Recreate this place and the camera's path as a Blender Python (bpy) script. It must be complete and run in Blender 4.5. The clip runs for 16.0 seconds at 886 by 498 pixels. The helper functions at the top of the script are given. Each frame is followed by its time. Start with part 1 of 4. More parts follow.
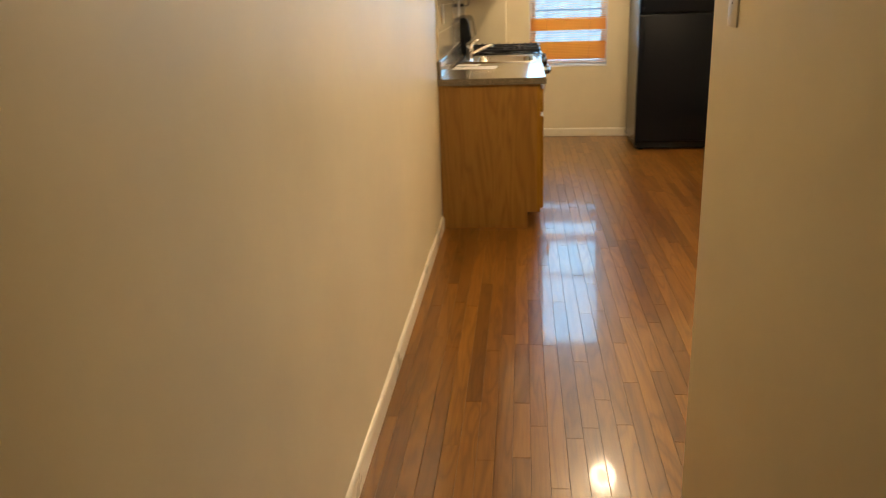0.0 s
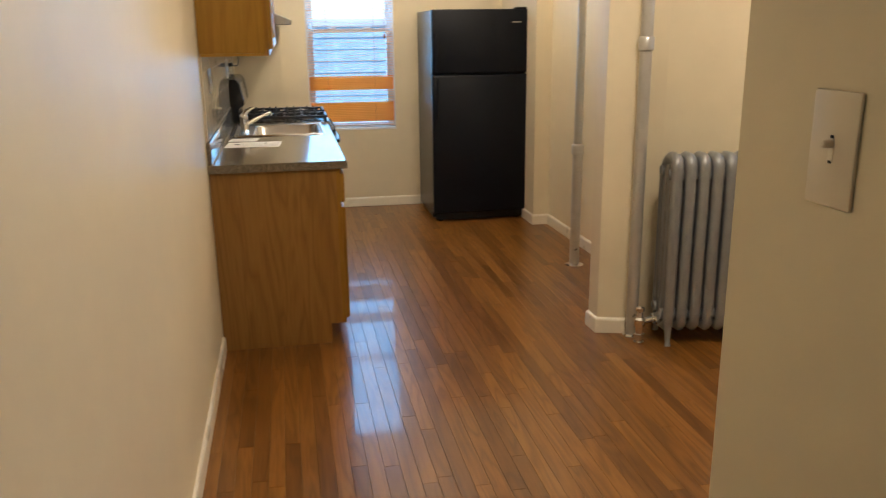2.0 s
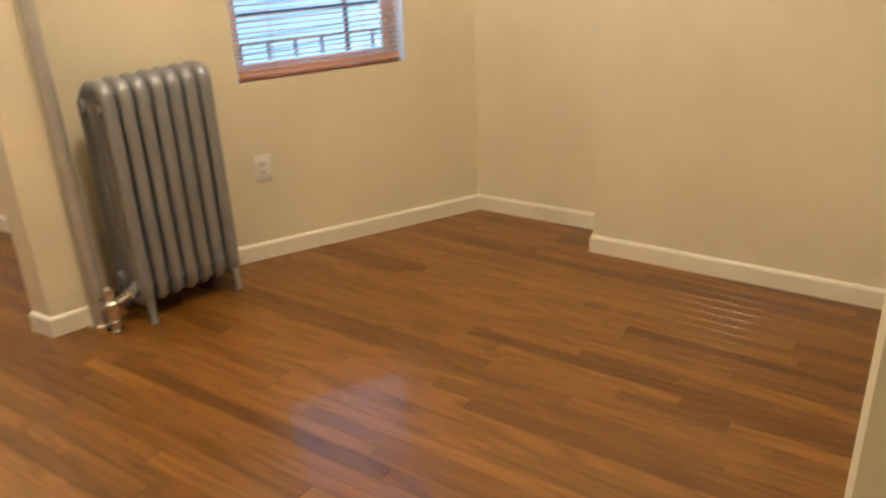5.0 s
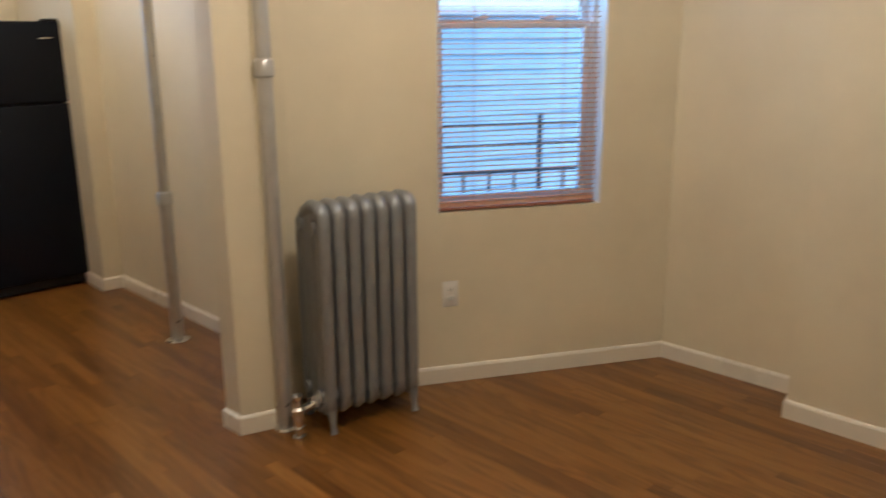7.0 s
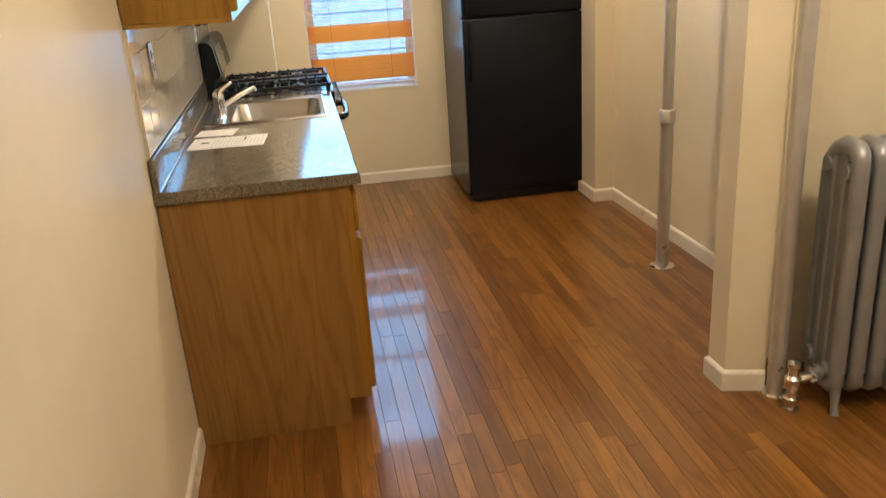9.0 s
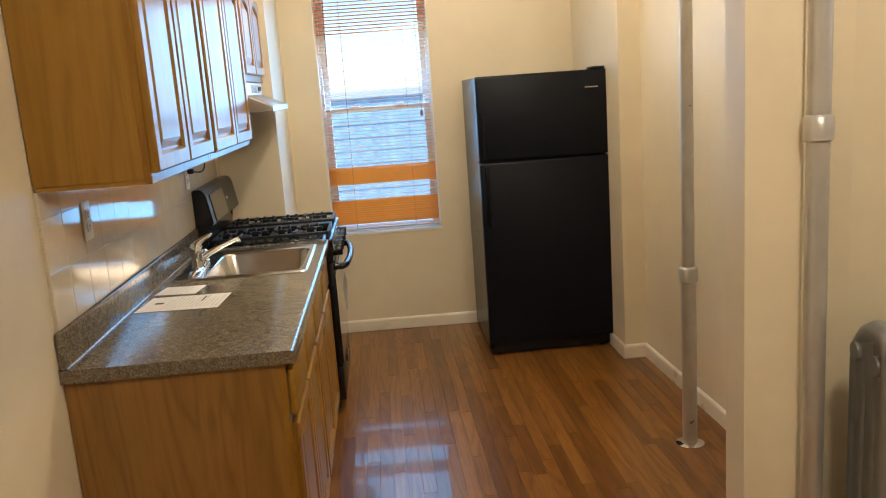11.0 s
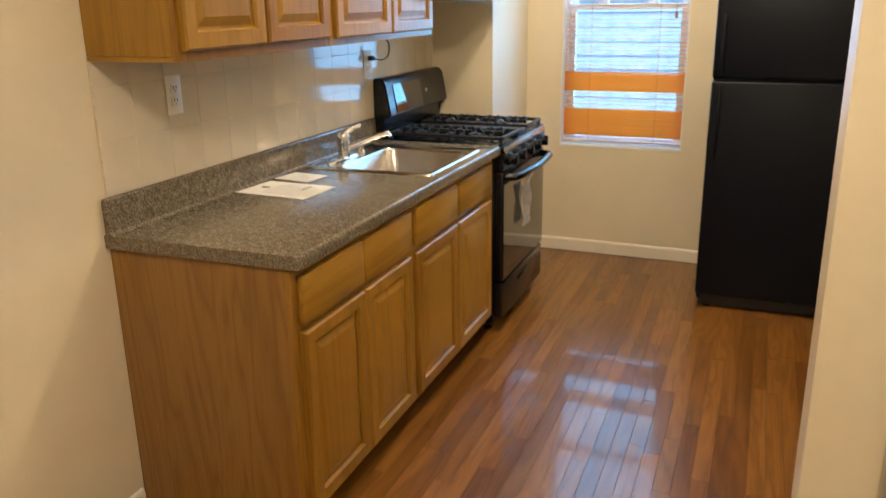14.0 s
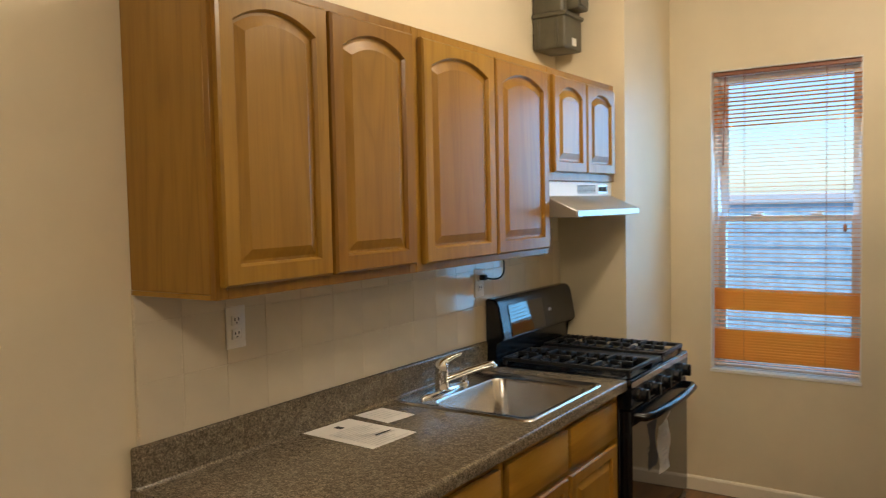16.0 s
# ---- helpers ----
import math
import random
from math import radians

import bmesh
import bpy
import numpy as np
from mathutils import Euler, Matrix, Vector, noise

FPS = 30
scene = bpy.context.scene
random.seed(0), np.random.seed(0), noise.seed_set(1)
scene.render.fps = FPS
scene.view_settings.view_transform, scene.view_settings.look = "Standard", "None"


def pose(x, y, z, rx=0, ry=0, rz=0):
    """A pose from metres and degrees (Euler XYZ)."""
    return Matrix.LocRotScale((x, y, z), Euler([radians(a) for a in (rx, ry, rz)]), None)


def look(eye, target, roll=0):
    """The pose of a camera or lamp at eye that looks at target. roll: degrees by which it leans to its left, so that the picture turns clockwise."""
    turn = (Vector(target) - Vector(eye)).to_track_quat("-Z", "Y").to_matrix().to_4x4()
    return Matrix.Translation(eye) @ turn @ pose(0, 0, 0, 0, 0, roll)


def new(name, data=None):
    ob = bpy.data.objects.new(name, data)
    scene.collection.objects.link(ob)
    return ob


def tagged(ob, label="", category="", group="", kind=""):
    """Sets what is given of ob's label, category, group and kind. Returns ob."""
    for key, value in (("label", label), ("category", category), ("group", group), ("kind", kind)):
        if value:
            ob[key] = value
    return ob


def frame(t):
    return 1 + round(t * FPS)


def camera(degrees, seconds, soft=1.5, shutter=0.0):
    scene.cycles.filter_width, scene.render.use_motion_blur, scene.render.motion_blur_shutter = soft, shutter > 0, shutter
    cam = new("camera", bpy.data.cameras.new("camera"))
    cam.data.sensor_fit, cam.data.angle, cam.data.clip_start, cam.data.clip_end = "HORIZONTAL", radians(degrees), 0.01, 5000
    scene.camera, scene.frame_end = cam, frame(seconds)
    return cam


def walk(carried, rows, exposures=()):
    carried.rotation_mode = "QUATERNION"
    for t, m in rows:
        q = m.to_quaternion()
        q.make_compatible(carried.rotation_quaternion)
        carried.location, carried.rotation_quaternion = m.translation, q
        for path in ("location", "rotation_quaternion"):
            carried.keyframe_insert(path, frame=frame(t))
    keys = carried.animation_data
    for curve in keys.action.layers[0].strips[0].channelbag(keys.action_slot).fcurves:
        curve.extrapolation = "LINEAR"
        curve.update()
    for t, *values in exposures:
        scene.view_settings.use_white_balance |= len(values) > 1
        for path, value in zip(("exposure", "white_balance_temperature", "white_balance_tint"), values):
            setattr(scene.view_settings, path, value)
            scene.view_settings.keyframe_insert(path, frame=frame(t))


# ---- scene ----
cam = camera(57.6, 16.0, soft=1.15, shutter=0.4)
PATH = [
    (0, (0.49, 0.473, 1.409), (0.294, 2.366, 0.795), -2.0),
    (0.5, (0.361, 0.723, 1.451), (0.382, 2.622, 0.826), -2.8),
    (1, (0.361, 0.979, 1.444), (0.495, 2.877, 0.828), -1.3),
    (1.5, (0.376, 1.222, 1.474), (0.588, 3.126, 0.899), 0.2),
    (2, (0.366, 1.462, 1.5), (0.727, 3.356, 0.97), -0.7),
    (2.5, (0.383, 1.659, 1.501), (0.876, 3.516, 0.946), -2.3),
    (3, (0.456, 1.87, 1.496), (1.056, 3.666, 0.851), -2.2),
    (3.5, (0.483, 2.029, 1.474), (1.239, 3.723, 0.725), -2.0),
    (4, (0.452, 2.197, 1.507), (1.475, 3.713, 0.698), -3.2),
    (4.5, (0.487, 2.318, 1.48), (1.758, 3.601, 0.621), -4.0),
    (4.7, (0.491, 2.331, 1.464), (1.85, 3.507, 0.587), -3.4),
    (5.75, (0.44, 2.4, 1.5), (2.14, 3.24, 0.92), -1.8),
    (6.8, (0.403, 2.435, 1.502), (1.858, 3.732, 1.052), -0.4),
    (7, (0.41, 2.425, 1.517), (1.748, 3.823, 1.011), -0.4),
    (7.5, (0.5, 2.405, 1.542), (1.462, 4.032, 0.888), -0.3),
    (8, (0.561, 2.436, 1.526), (1.125, 4.205, 0.783), -0.4),
    (8.5, (0.535, 2.587, 1.515), (0.874, 4.4, 0.743), -2.2),
    (9, (0.48, 2.745, 1.545), (0.779, 4.597, 0.85), -3.8),
    (9.5, (0.499, 2.837, 1.565), (0.816, 4.729, 0.999), -4.2),
    (9.7, (0.545, 2.855, 1.573), (0.846, 4.77, 1.081), -4.0),
    (11.8, (1.173, 3.195, 1.58), (1.078, 5.157, 1.204), -3.0),
    (12, (1.252, 3.209, 1.558), (1.067, 5.153, 1.127), -2.3),
    (12.5, (1.447, 3.225, 1.541), (1.098, 5.116, 0.993), -2.0),
    (13, (1.564, 3.31, 1.515), (1.13, 5.16, 0.892), -1.7),
    (13.5, (1.647, 3.426, 1.52), (1.121, 5.239, 0.861), -0.7),
    (14, (1.705, 3.529, 1.527), (1.001, 5.306, 0.94), -0.9),
    (14.5, (1.817, 3.658, 1.549), (0.968, 5.409, 1.089), 0.3),
    (15, (1.838, 3.794, 1.557), (0.919, 5.544, 1.25), 0.7),
    (15.5, (1.77, 3.912, 1.591), (0.778, 5.646, 1.49), 0.1),
    (16, (1.725, 4.021, 1.595), (0.63, 5.69, 1.483), -1.2),
]
EXPOSURES = [(0, 1.372, 7850, 13), (1, 1.225, 6870, 13), (2, 1.176, 6070, 13), (2.5, 1.196, 5860, 13), (3, 1.352, 5510, 13), (3.5, 1.45, 5860, 13), (4, 1.568, 6000, 13), (4.5, 1.665, 6500, 13), (7, 0.931, 5600, 13), (7.5, 1.306, 5650, 13), (8, 1.536, 6100, 13), (8.5, 1.584, 6250, 13), (9, 1.488, 6250, 13), (9.5, 1.296, 5950, 13), (12, 1.111, 6340, 13), (12.5, 1.342, 6390, 13), (13, 1.536, 6440, 13), (13.5, 1.651, 6440, 13), (14, 1.496, 6440, 13), (15, 1.17, 6440, 13), (15.5, 0.812, 6490, 13), (16, 0.67, 6510, 13)]
walk(cam, [(t, look(eye, target, roll)) for t, eye, target, roll in PATH], EXPOSURES)

# ---- world, lights, exposure ----
world = bpy.data.worlds.new("sky")
scene.world = world
world.use_nodes = True
wn = world.node_tree.nodes
sky = wn.new("ShaderNodeTexSky")
sky.sky_type = "NISHITA"
sky.sun_disc = False
sky.sun_elevation = radians(58)
sky.sun_rotation = radians(198)
sky.air_density, sky.dust_density, sky.ozone_density = 1.0, 0.6, 8.0
wn["Background"].inputs["Strength"].default_value = 0.15
world.node_tree.links.new(sky.outputs["Color"], wn["Background"].inputs["Color"])

sun = new("sun", bpy.data.lights.new("sun", "SUN"))
sun.data.energy, sun.data.angle, sun.data.color = 1.5, radians(12), (1.0, 0.97, 0.92)
sun.matrix_world = look((0, 0, 20), (4, 12, 0))


def area_lamp(name, eye, target, w, h, watts, colour):
    data = bpy.data.lights.new(name, "AREA")
    data.shape, data.size, data.size_y, data.energy, data.color = "RECTANGLE", w, h, watts, colour
    lamp = new(name, data)
    lamp.matrix_world = look(eye, target)
    return lamp


def globe_lamp(name, place, radius, watts, colour):
    data = bpy.data.lights.new(name, "POINT")
    data.shadow_soft_size, data.energy, data.color = radius, watts, colour
    lamp = new(name, data)
    lamp.location = place
    return lamp


WARM = (1.0, 0.83, 0.60)
DAY = (0.2, 0.57, 1.0)
area_lamp("window_daylight", (0.92, 8.53, 1.46), (0.92, 6.0, 0.9), 0.68, 1.5, 11, DAY)
area_lamp("window_daylight", (3.245, 4.845, 1.58), (2.5, 3.4, 0.9), 0.68, 1.5, 5, DAY)
globe_lamp("kitchen_bulb", (1.18, 6.62, 2.66), 0.10, 23.5, WARM)
globe_lamp("living_bulb", (1.75, 3.6, 2.66), 0.15, 29, WARM)


# ---- materials ----
def material(name):
    m = bpy.data.materials.new(name)
    m.use_nodes = True
    tree = m.node_tree
    return m, tree, tree.nodes["Principled BSDF"]


def node(tree, kind, **values):
    n = tree.nodes.new(kind)
    for key, value in values.items():
        n.inputs[key.replace("_", " ")].default_value = value
    return n


def coords(tree, scale=(1, 1, 1), which="Object"):
    c, m = tree.nodes.new("ShaderNodeTexCoord"), tree.nodes.new("ShaderNodeMapping")
    m.inputs["Scale"].default_value = scale
    tree.links.new(c.outputs[which], m.inputs["Vector"])
    return m


def ramp(tree, source, stops):
    r = tree.nodes.new("ShaderNodeValToRGB")
    while len(r.color_ramp.elements) < len(stops):
        r.color_ramp.elements.new(0.5)
    for e, (at, colour) in zip(r.color_ramp.elements, stops):
        e.position, e.color = at, (*colour, 1)
    tree.links.new(source, r.inputs["Fac"])
    return r


def bump(tree, bsdf, height, strength, distance):
    b = node(tree, "ShaderNodeBump", Strength=strength, Distance=distance)
    tree.links.new(height, b.inputs["Height"])
    tree.links.new(b.outputs["Normal"], bsdf.inputs["Normal"])
    return b


def mixed(tree, blend, factor, a, b):
    m = tree.nodes.new("ShaderNodeMix")
    m.data_type, m.blend_type = "RGBA", blend
    for socket, value in ((m.inputs[0], factor), (m.inputs[6], a), (m.inputs[7], b)):
        if hasattr(value, "is_linked"):
            tree.links.new(value, socket)
        else:
            socket.default_value = value if isinstance(value, float) else (*value, 1)
    return m.outputs[2]


def painted(name, colour, rough=0.5, stain=0.06, grain=260.0, relief=0.12, metal=0.0):
    """Paint with a faint roller texture and broad unevenness."""
    m, tree, bsdf = material(name)
    c = coords(tree)
    broad = node(tree, "ShaderNodeTexNoise", Scale=1.7, Detail=5.0, Roughness=0.6)
    fine = node(tree, "ShaderNodeTexNoise", Scale=grain, Detail=2.0)
    for n in (broad, fine):
        tree.links.new(c.outputs["Vector"], n.inputs["Vector"])
    dark = tuple(v * (1 - 2.2 * stain) for v in colour)
    light = tuple(min(1, v * (1 + stain)) for v in colour)
    r = ramp(tree, broad.outputs["Fac"], [(0.3, dark), (0.7, light)])
    tree.links.new(r.outputs["Color"], bsdf.inputs["Base Color"])
    rr = node(tree, "ShaderNodeMapRange", To_Min=max(0.02, rough - 0.08), To_Max=rough + 0.1)
    tree.links.new(broad.outputs["Fac"], rr.inputs["Value"])
    tree.links.new(rr.outputs["Result"], bsdf.inputs["Roughness"])
    bsdf.inputs["Metallic"].default_value = metal
    bump(tree, bsdf, fine.outputs["Fac"], relief, 0.0012)
    return m


def wooden(name, dark, mid, light, axis, rough=0.35, island=False, seed_by="Random", coat=0.0, spread=0.45, shift=(0.55, 1.35), relief=0.03, pores=(0.36, 0.52), film=0.1, fine=170, turns=5.0, wander=4.0, shine=0.5):
    """Oak with stretched grain, pores and a tone of its own for each piece."""
    m, tree, bsdf = material(name)
    c = coords(tree)
    if island:
        info = tree.nodes.new("ShaderNodeNewGeometry").outputs["Random Per Island"]
    else:
        info = tree.nodes.new("ShaderNodeObjectInfo").outputs["Random"]
    jump = node(tree, "ShaderNodeVectorMath")
    jump.operation = "SCALE"
    jump.inputs[0].default_value = (37.0, 53.0, 71.0)
    tree.links.new(info, jump.inputs["Scale"])
    move = tree.nodes.new("ShaderNodeVectorMath")
    tree.links.new(c.outputs["Vector"], move.inputs[0])
    tree.links.new(jump.outputs["Vector"], move.inputs[1])
    stretch = {"y": ((9, 0.9, 9), (fine, 5, fine)), "z": ((9, 9, 0.9), (fine, fine, 5))}[axis]
    outs = []
    for scale, detail in zip(stretch, (wander, min(wander, 3.0))):
        mp = tree.nodes.new("ShaderNodeMapping")
        mp.inputs["Scale"].default_value = scale
        tree.links.new(move.outputs["Vector"], mp.inputs["Vector"])
        n = node(tree, "ShaderNodeTexNoise", Scale=1.0, Detail=detail, Roughness=0.6, Distortion=0.9)
        tree.links.new(mp.outputs["Vector"], n.inputs["Vector"])
        outs.append(n.outputs["Fac"])
    rings = node(tree, "ShaderNodeMath")
    rings.operation = "MULTIPLY"
    rings.inputs[1].default_value = turns
    tree.links.new(outs[0], rings.inputs[0])
    saw = tree.nodes.new("ShaderNodeMath")
    saw.operation = "PINGPONG"
    saw.inputs[1].default_value = 0.5
    tree.links.new(rings.outputs[0], saw.inputs[0])
    bands = ramp(tree, saw.outputs[0], [(0.0, light), (0.28, mid), (0.5, dark)])
    pore = ramp(tree, outs[1], [(pores[0], (0.55, 0.5, 0.45)), (pores[1], (1, 1, 1))])
    colour = mixed(tree, "MULTIPLY", spread, bands.outputs["Color"], pore.outputs["Color"])
    tone = ramp(tree, info, [(0.0, (shift[0], shift[0] * 0.92, shift[0] * 0.86)), (0.5, (1, 1, 1)), (1.0, (shift[1], shift[1] * 1.03, shift[1] * 1.05))])
    colour = mixed(tree, "MULTIPLY", 1.0, colour, tone.outputs["Color"])
    tree.links.new(colour, bsdf.inputs["Base Color"])
    bsdf.inputs["Roughness"].default_value = rough
    bsdf.inputs["Coat Weight"].default_value = coat
    bsdf.inputs["Coat Roughness"].default_value = film
    bsdf.inputs["Specular IOR Level"].default_value = shine
    if relief:
        bump(tree, bsdf, outs[1], relief, 0.0004)
    return m


def plain(name, colour, rough=0.4, metal=0.0, grain=90.0, relief=0.05, wear=0.12, coat=0.0, shine=0.5):
    m, tree, bsdf = material(name)
    c = coords(tree)
    n = node(tree, "ShaderNodeTexNoise", Scale=grain, Detail=4.0)
    tree.links.new(c.outputs["Vector"], n.inputs["Vector"])
    r = ramp(tree, n.outputs["Fac"], [(0.3, tuple(v * (1 - wear) for v in colour)), (0.7, tuple(min(1, v * (1 + wear)) for v in colour))])
    tree.links.new(r.outputs["Color"], bsdf.inputs["Base Color"])
    rr = node(tree, "ShaderNodeMapRange", To_Min=max(0.02, rough * 0.75), To_Max=min(1.0, rough * 1.3))
    tree.links.new(n.outputs["Fac"], rr.inputs["Value"])
    tree.links.new(rr.outputs["Result"], bsdf.inputs["Roughness"])
    bsdf.inputs["Metallic"].default_value = metal
    bsdf.inputs["Coat Weight"].default_value = coat
    bsdf.inputs["Specular IOR Level"].default_value = shine
    bump(tree, bsdf, n.outputs["Fac"], relief, 0.001)
    return m


def brushed(name, colour, rough):
    m, tree, bsdf = material(name)
    c = coords(tree, (6, 60, 60))
    n = node(tree, "ShaderNodeTexNoise", Scale=1.0, Detail=3.0)
    tree.links.new(c.outputs["Vector"], n.inputs["Vector"])
    rr = node(tree, "ShaderNodeMapRange", To_Min=rough * 0.92, To_Max=rough * 1.1)
    tree.links.new(n.outputs["Fac"], rr.inputs["Value"])
    tree.links.new(rr.outputs["Result"], bsdf.inputs["Roughness"])
    bsdf.inputs["Base Color"].default_value = (*colour, 1)
    bsdf.inputs["Metallic"].default_value = 1.0
    bump(tree, bsdf, n.outputs["Fac"], 0.002, 0.0002)
    return m


def speckled(name):
    """Grey-brown stone-pattern laminate."""
    m, tree, bsdf = material(name)
    c = coords(tree)
    outs = []
    for scale, detail in ((200.0, 3.0), (60.0, 4.0)):
        n = node(tree, "ShaderNodeTexNoise", Scale=scale, Detail=detail, Roughness=0.7)
        tree.links.new(c.outputs["Vector"], n.inputs["Vector"])
        outs.append(n.outputs["Fac"])
    a = ramp(tree, outs[0], [(0.36, (0.085, 0.073, 0.053)), (0.46, (0.15, 0.129, 0.093)), (0.55, (0.205, 0.177, 0.128)), (0.66, (0.35, 0.31, 0.235))])
    b = ramp(tree, outs[1], [(0.35, (0.55, 0.52, 0.5)), (0.62, (1.15, 1.1, 1.05))])
    tree.links.new(mixed(tree, "MULTIPLY", 0.8, a.outputs["Color"], b.outputs["Color"]), bsdf.inputs["Base Color"])
    bsdf.inputs["Roughness"].default_value = 0.13
    bsdf.inputs["Specular IOR Level"].default_value = 0.42
    bump(tree, bsdf, outs[0], 0.01, 0.0005)
    return m


def translucent(name, colour, through_colour, share, rough=0.5):
    m, tree, bsdf = material(name)
    bsdf.inputs["Base Color"].default_value = (*colour, 1)
    bsdf.inputs["Roughness"].default_value = rough
    n = node(tree, "ShaderNodeTexNoise", Scale=40.0, Detail=3.0)
    mp = coords(tree, (0.2, 3, 3))
    tree.links.new(mp.outputs["Vector"], n.inputs["Vector"])
    r = ramp(tree, n.outputs["Fac"], [(0.3, tuple(v * 0.8 for v in colour)), (0.7, colour)])
    tree.links.new(r.outputs["Color"], bsdf.inputs["Base Color"])
    t = node(tree, "ShaderNodeBsdfTranslucent", Color=(*through_colour, 1))
    mix = node(tree, "ShaderNodeMixShader", Fac=share)
    tree.links.new(bsdf.outputs[0], mix.inputs[1])
    tree.links.new(t.outputs[0], mix.inputs[2])
    tree.links.new(mix.outputs[0], tree.nodes["Material Output"].inputs["Surface"])
    return m


def glazed(name):
    m, tree, bsdf = material(name)
    tree.nodes.remove(bsdf)
    clear = node(tree, "ShaderNodeBsdfTransparent", Color=(0.95, 0.98, 0.97, 1))
    gloss = node(tree, "ShaderNodeBsdfGlossy", Roughness=0.02)
    f = node(tree, "ShaderNodeFresnel", IOR=1.45)
    mix = tree.nodes.new("ShaderNodeMixShader")
    tree.links.new(f.outputs[0], mix.inputs[0])
    tree.links.new(clear.outputs[0], mix.inputs[1])
    tree.links.new(gloss.outputs[0], mix.inputs[2])
    tree.links.new(mix.outputs[0], tree.nodes["Material Output"].inputs["Surface"])
    return m


def glowing(name, colour, strength):
    m, tree, bsdf = material(name)
    bsdf.inputs["Base Color"].default_value = (*colour, 1)
    bsdf.inputs["Emission Color"].default_value = (*colour, 1)
    bsdf.inputs["Emission Strength"].default_value = strength
    return m


def striped(name, colours, axis_scale, rough=0.7):
    """Broad noise between two tones, for what stands outdoors."""
    m, tree, bsdf = material(name)
    c = coords(tree, axis_scale)
    n = node(tree, "ShaderNodeTexNoise", Scale=1.0, Detail=6.0, Roughness=0.65)
    tree.links.new(c.outputs["Vector"], n.inputs["Vector"])
    r = ramp(tree, n.outputs["Fac"], [(0.32, colours[0]), (0.68, colours[1])])
    tree.links.new(r.outputs["Color"], bsdf.inputs["Base Color"])
    bsdf.inputs["Roughness"].default_value = rough
    bump(tree, bsdf, n.outputs["Fac"], 0.2, 0.01)
    return m


WALL = painted("cream_wall_paint", (0.75, 0.668, 0.493), rough=0.42, stain=0.035, grain=190.0, relief=0.16)
CEIL = painted("ceiling_paint", (0.82, 0.78, 0.7), rough=0.7, stain=0.03)
TRIM = painted("cream_gloss_trim_paint", (0.82, 0.76, 0.64), rough=0.28, stain=0.04, grain=60.0, relief=0.06)
WHITE = painted("white_enamel", (0.84, 0.84, 0.82), rough=0.3, stain=0.03)
VINYL = painted("white_vinyl", (0.8, 0.82, 0.85), rough=0.35, stain=0.03)
PLASTIC = painted("white_plastic", (0.82, 0.79, 0.72), rough=0.3, stain=0.02)
IVORY = painted("cream_switch_plastic", (0.74, 0.665, 0.54), rough=0.35, stain=0.02)
SLOT = plain("dark_slot", (0.03, 0.028, 0.025), rough=0.6)
SUBFLOOR = plain("dark_joint", (0.04, 0.017, 0.006), rough=0.7)
FLOOR_ARGS = ((0.166, 0.069, 0.0125), (0.218, 0.092, 0.0165), (0.248, 0.107, 0.021), "y")
PLANK = wooden("varnished_oak_strip", *FLOOR_ARGS, rough=0.3, coat=0.42, spread=0.32, shift=(0.64, 1.2), relief=0.008, pores=(0.34, 0.56), film=0.06, fine=110, turns=6.0, wander=1.8, shine=0.28)
PLANKS = wooden("varnished_oak_strips", *FLOOR_ARGS, rough=0.3, island=True, coat=0.42, spread=0.32, shift=(0.64, 1.2), relief=0.008, pores=(0.34, 0.56), film=0.06, fine=110, turns=6.0, wander=1.8, shine=0.28)
OAK_ARGS = ((0.262, 0.134, 0.015), (0.305, 0.16, 0.019), (0.328, 0.175, 0.023))
OAK = wooden("honey_oak_upright", *OAK_ARGS, "z", rough=0.3, coat=0.1, spread=0.17, shift=(0.86, 1.1), pores=(0.34, 0.56), fine=90, turns=4.0, wander=1.8, shine=0.4)
OAK_FLAT = wooden("honey_oak_level", *OAK_ARGS, "y", rough=0.3, coat=0.1, spread=0.17, shift=(0.86, 1.1), pores=(0.34, 0.56), fine=90, turns=4.0, wander=1.8, shine=0.4)
OAK_GROOVE = wooden("honey_oak_panel", (0.265, 0.136, 0.015), (0.302, 0.159, 0.019), (0.328, 0.176, 0.023), "z", rough=0.3, coat=0.12, spread=0.16, shift=(0.86, 1.1), pores=(0.34, 0.56), fine=100, turns=4.0, wander=1.8)
VENEER = wooden("brown_oak_end_veneer", (0.225, 0.112, 0.026), (0.268, 0.136, 0.032), (0.292, 0.151, 0.038), "z", rough=0.36, coat=0.06, spread=0.22, shift=(0.92, 1.06), pores=(0.34, 0.56), fine=90, turns=5.0, wander=2.0, shine=0.4)
LAMINATE = speckled("granite_pattern_laminate")
STEEL = brushed("brushed_stainless_steel", (0.62, 0.6, 0.57), 0.24)
CHROME = plain("chrome", (0.8, 0.8, 0.8), rough=0.08, metal=1.0, wear=0.03, relief=0.01)
BLACK = plain("black_enamel", (0.0045, 0.0055, 0.008), rough=0.22, wear=0.2, relief=0.01)
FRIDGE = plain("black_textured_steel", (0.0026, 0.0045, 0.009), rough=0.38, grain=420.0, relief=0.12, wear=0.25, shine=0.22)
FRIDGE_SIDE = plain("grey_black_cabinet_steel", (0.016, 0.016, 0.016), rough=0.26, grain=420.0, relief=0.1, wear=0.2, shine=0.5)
IRON = plain("cast_iron_grate", (0.007, 0.008, 0.01), rough=0.45, grain=300.0, relief=0.2)
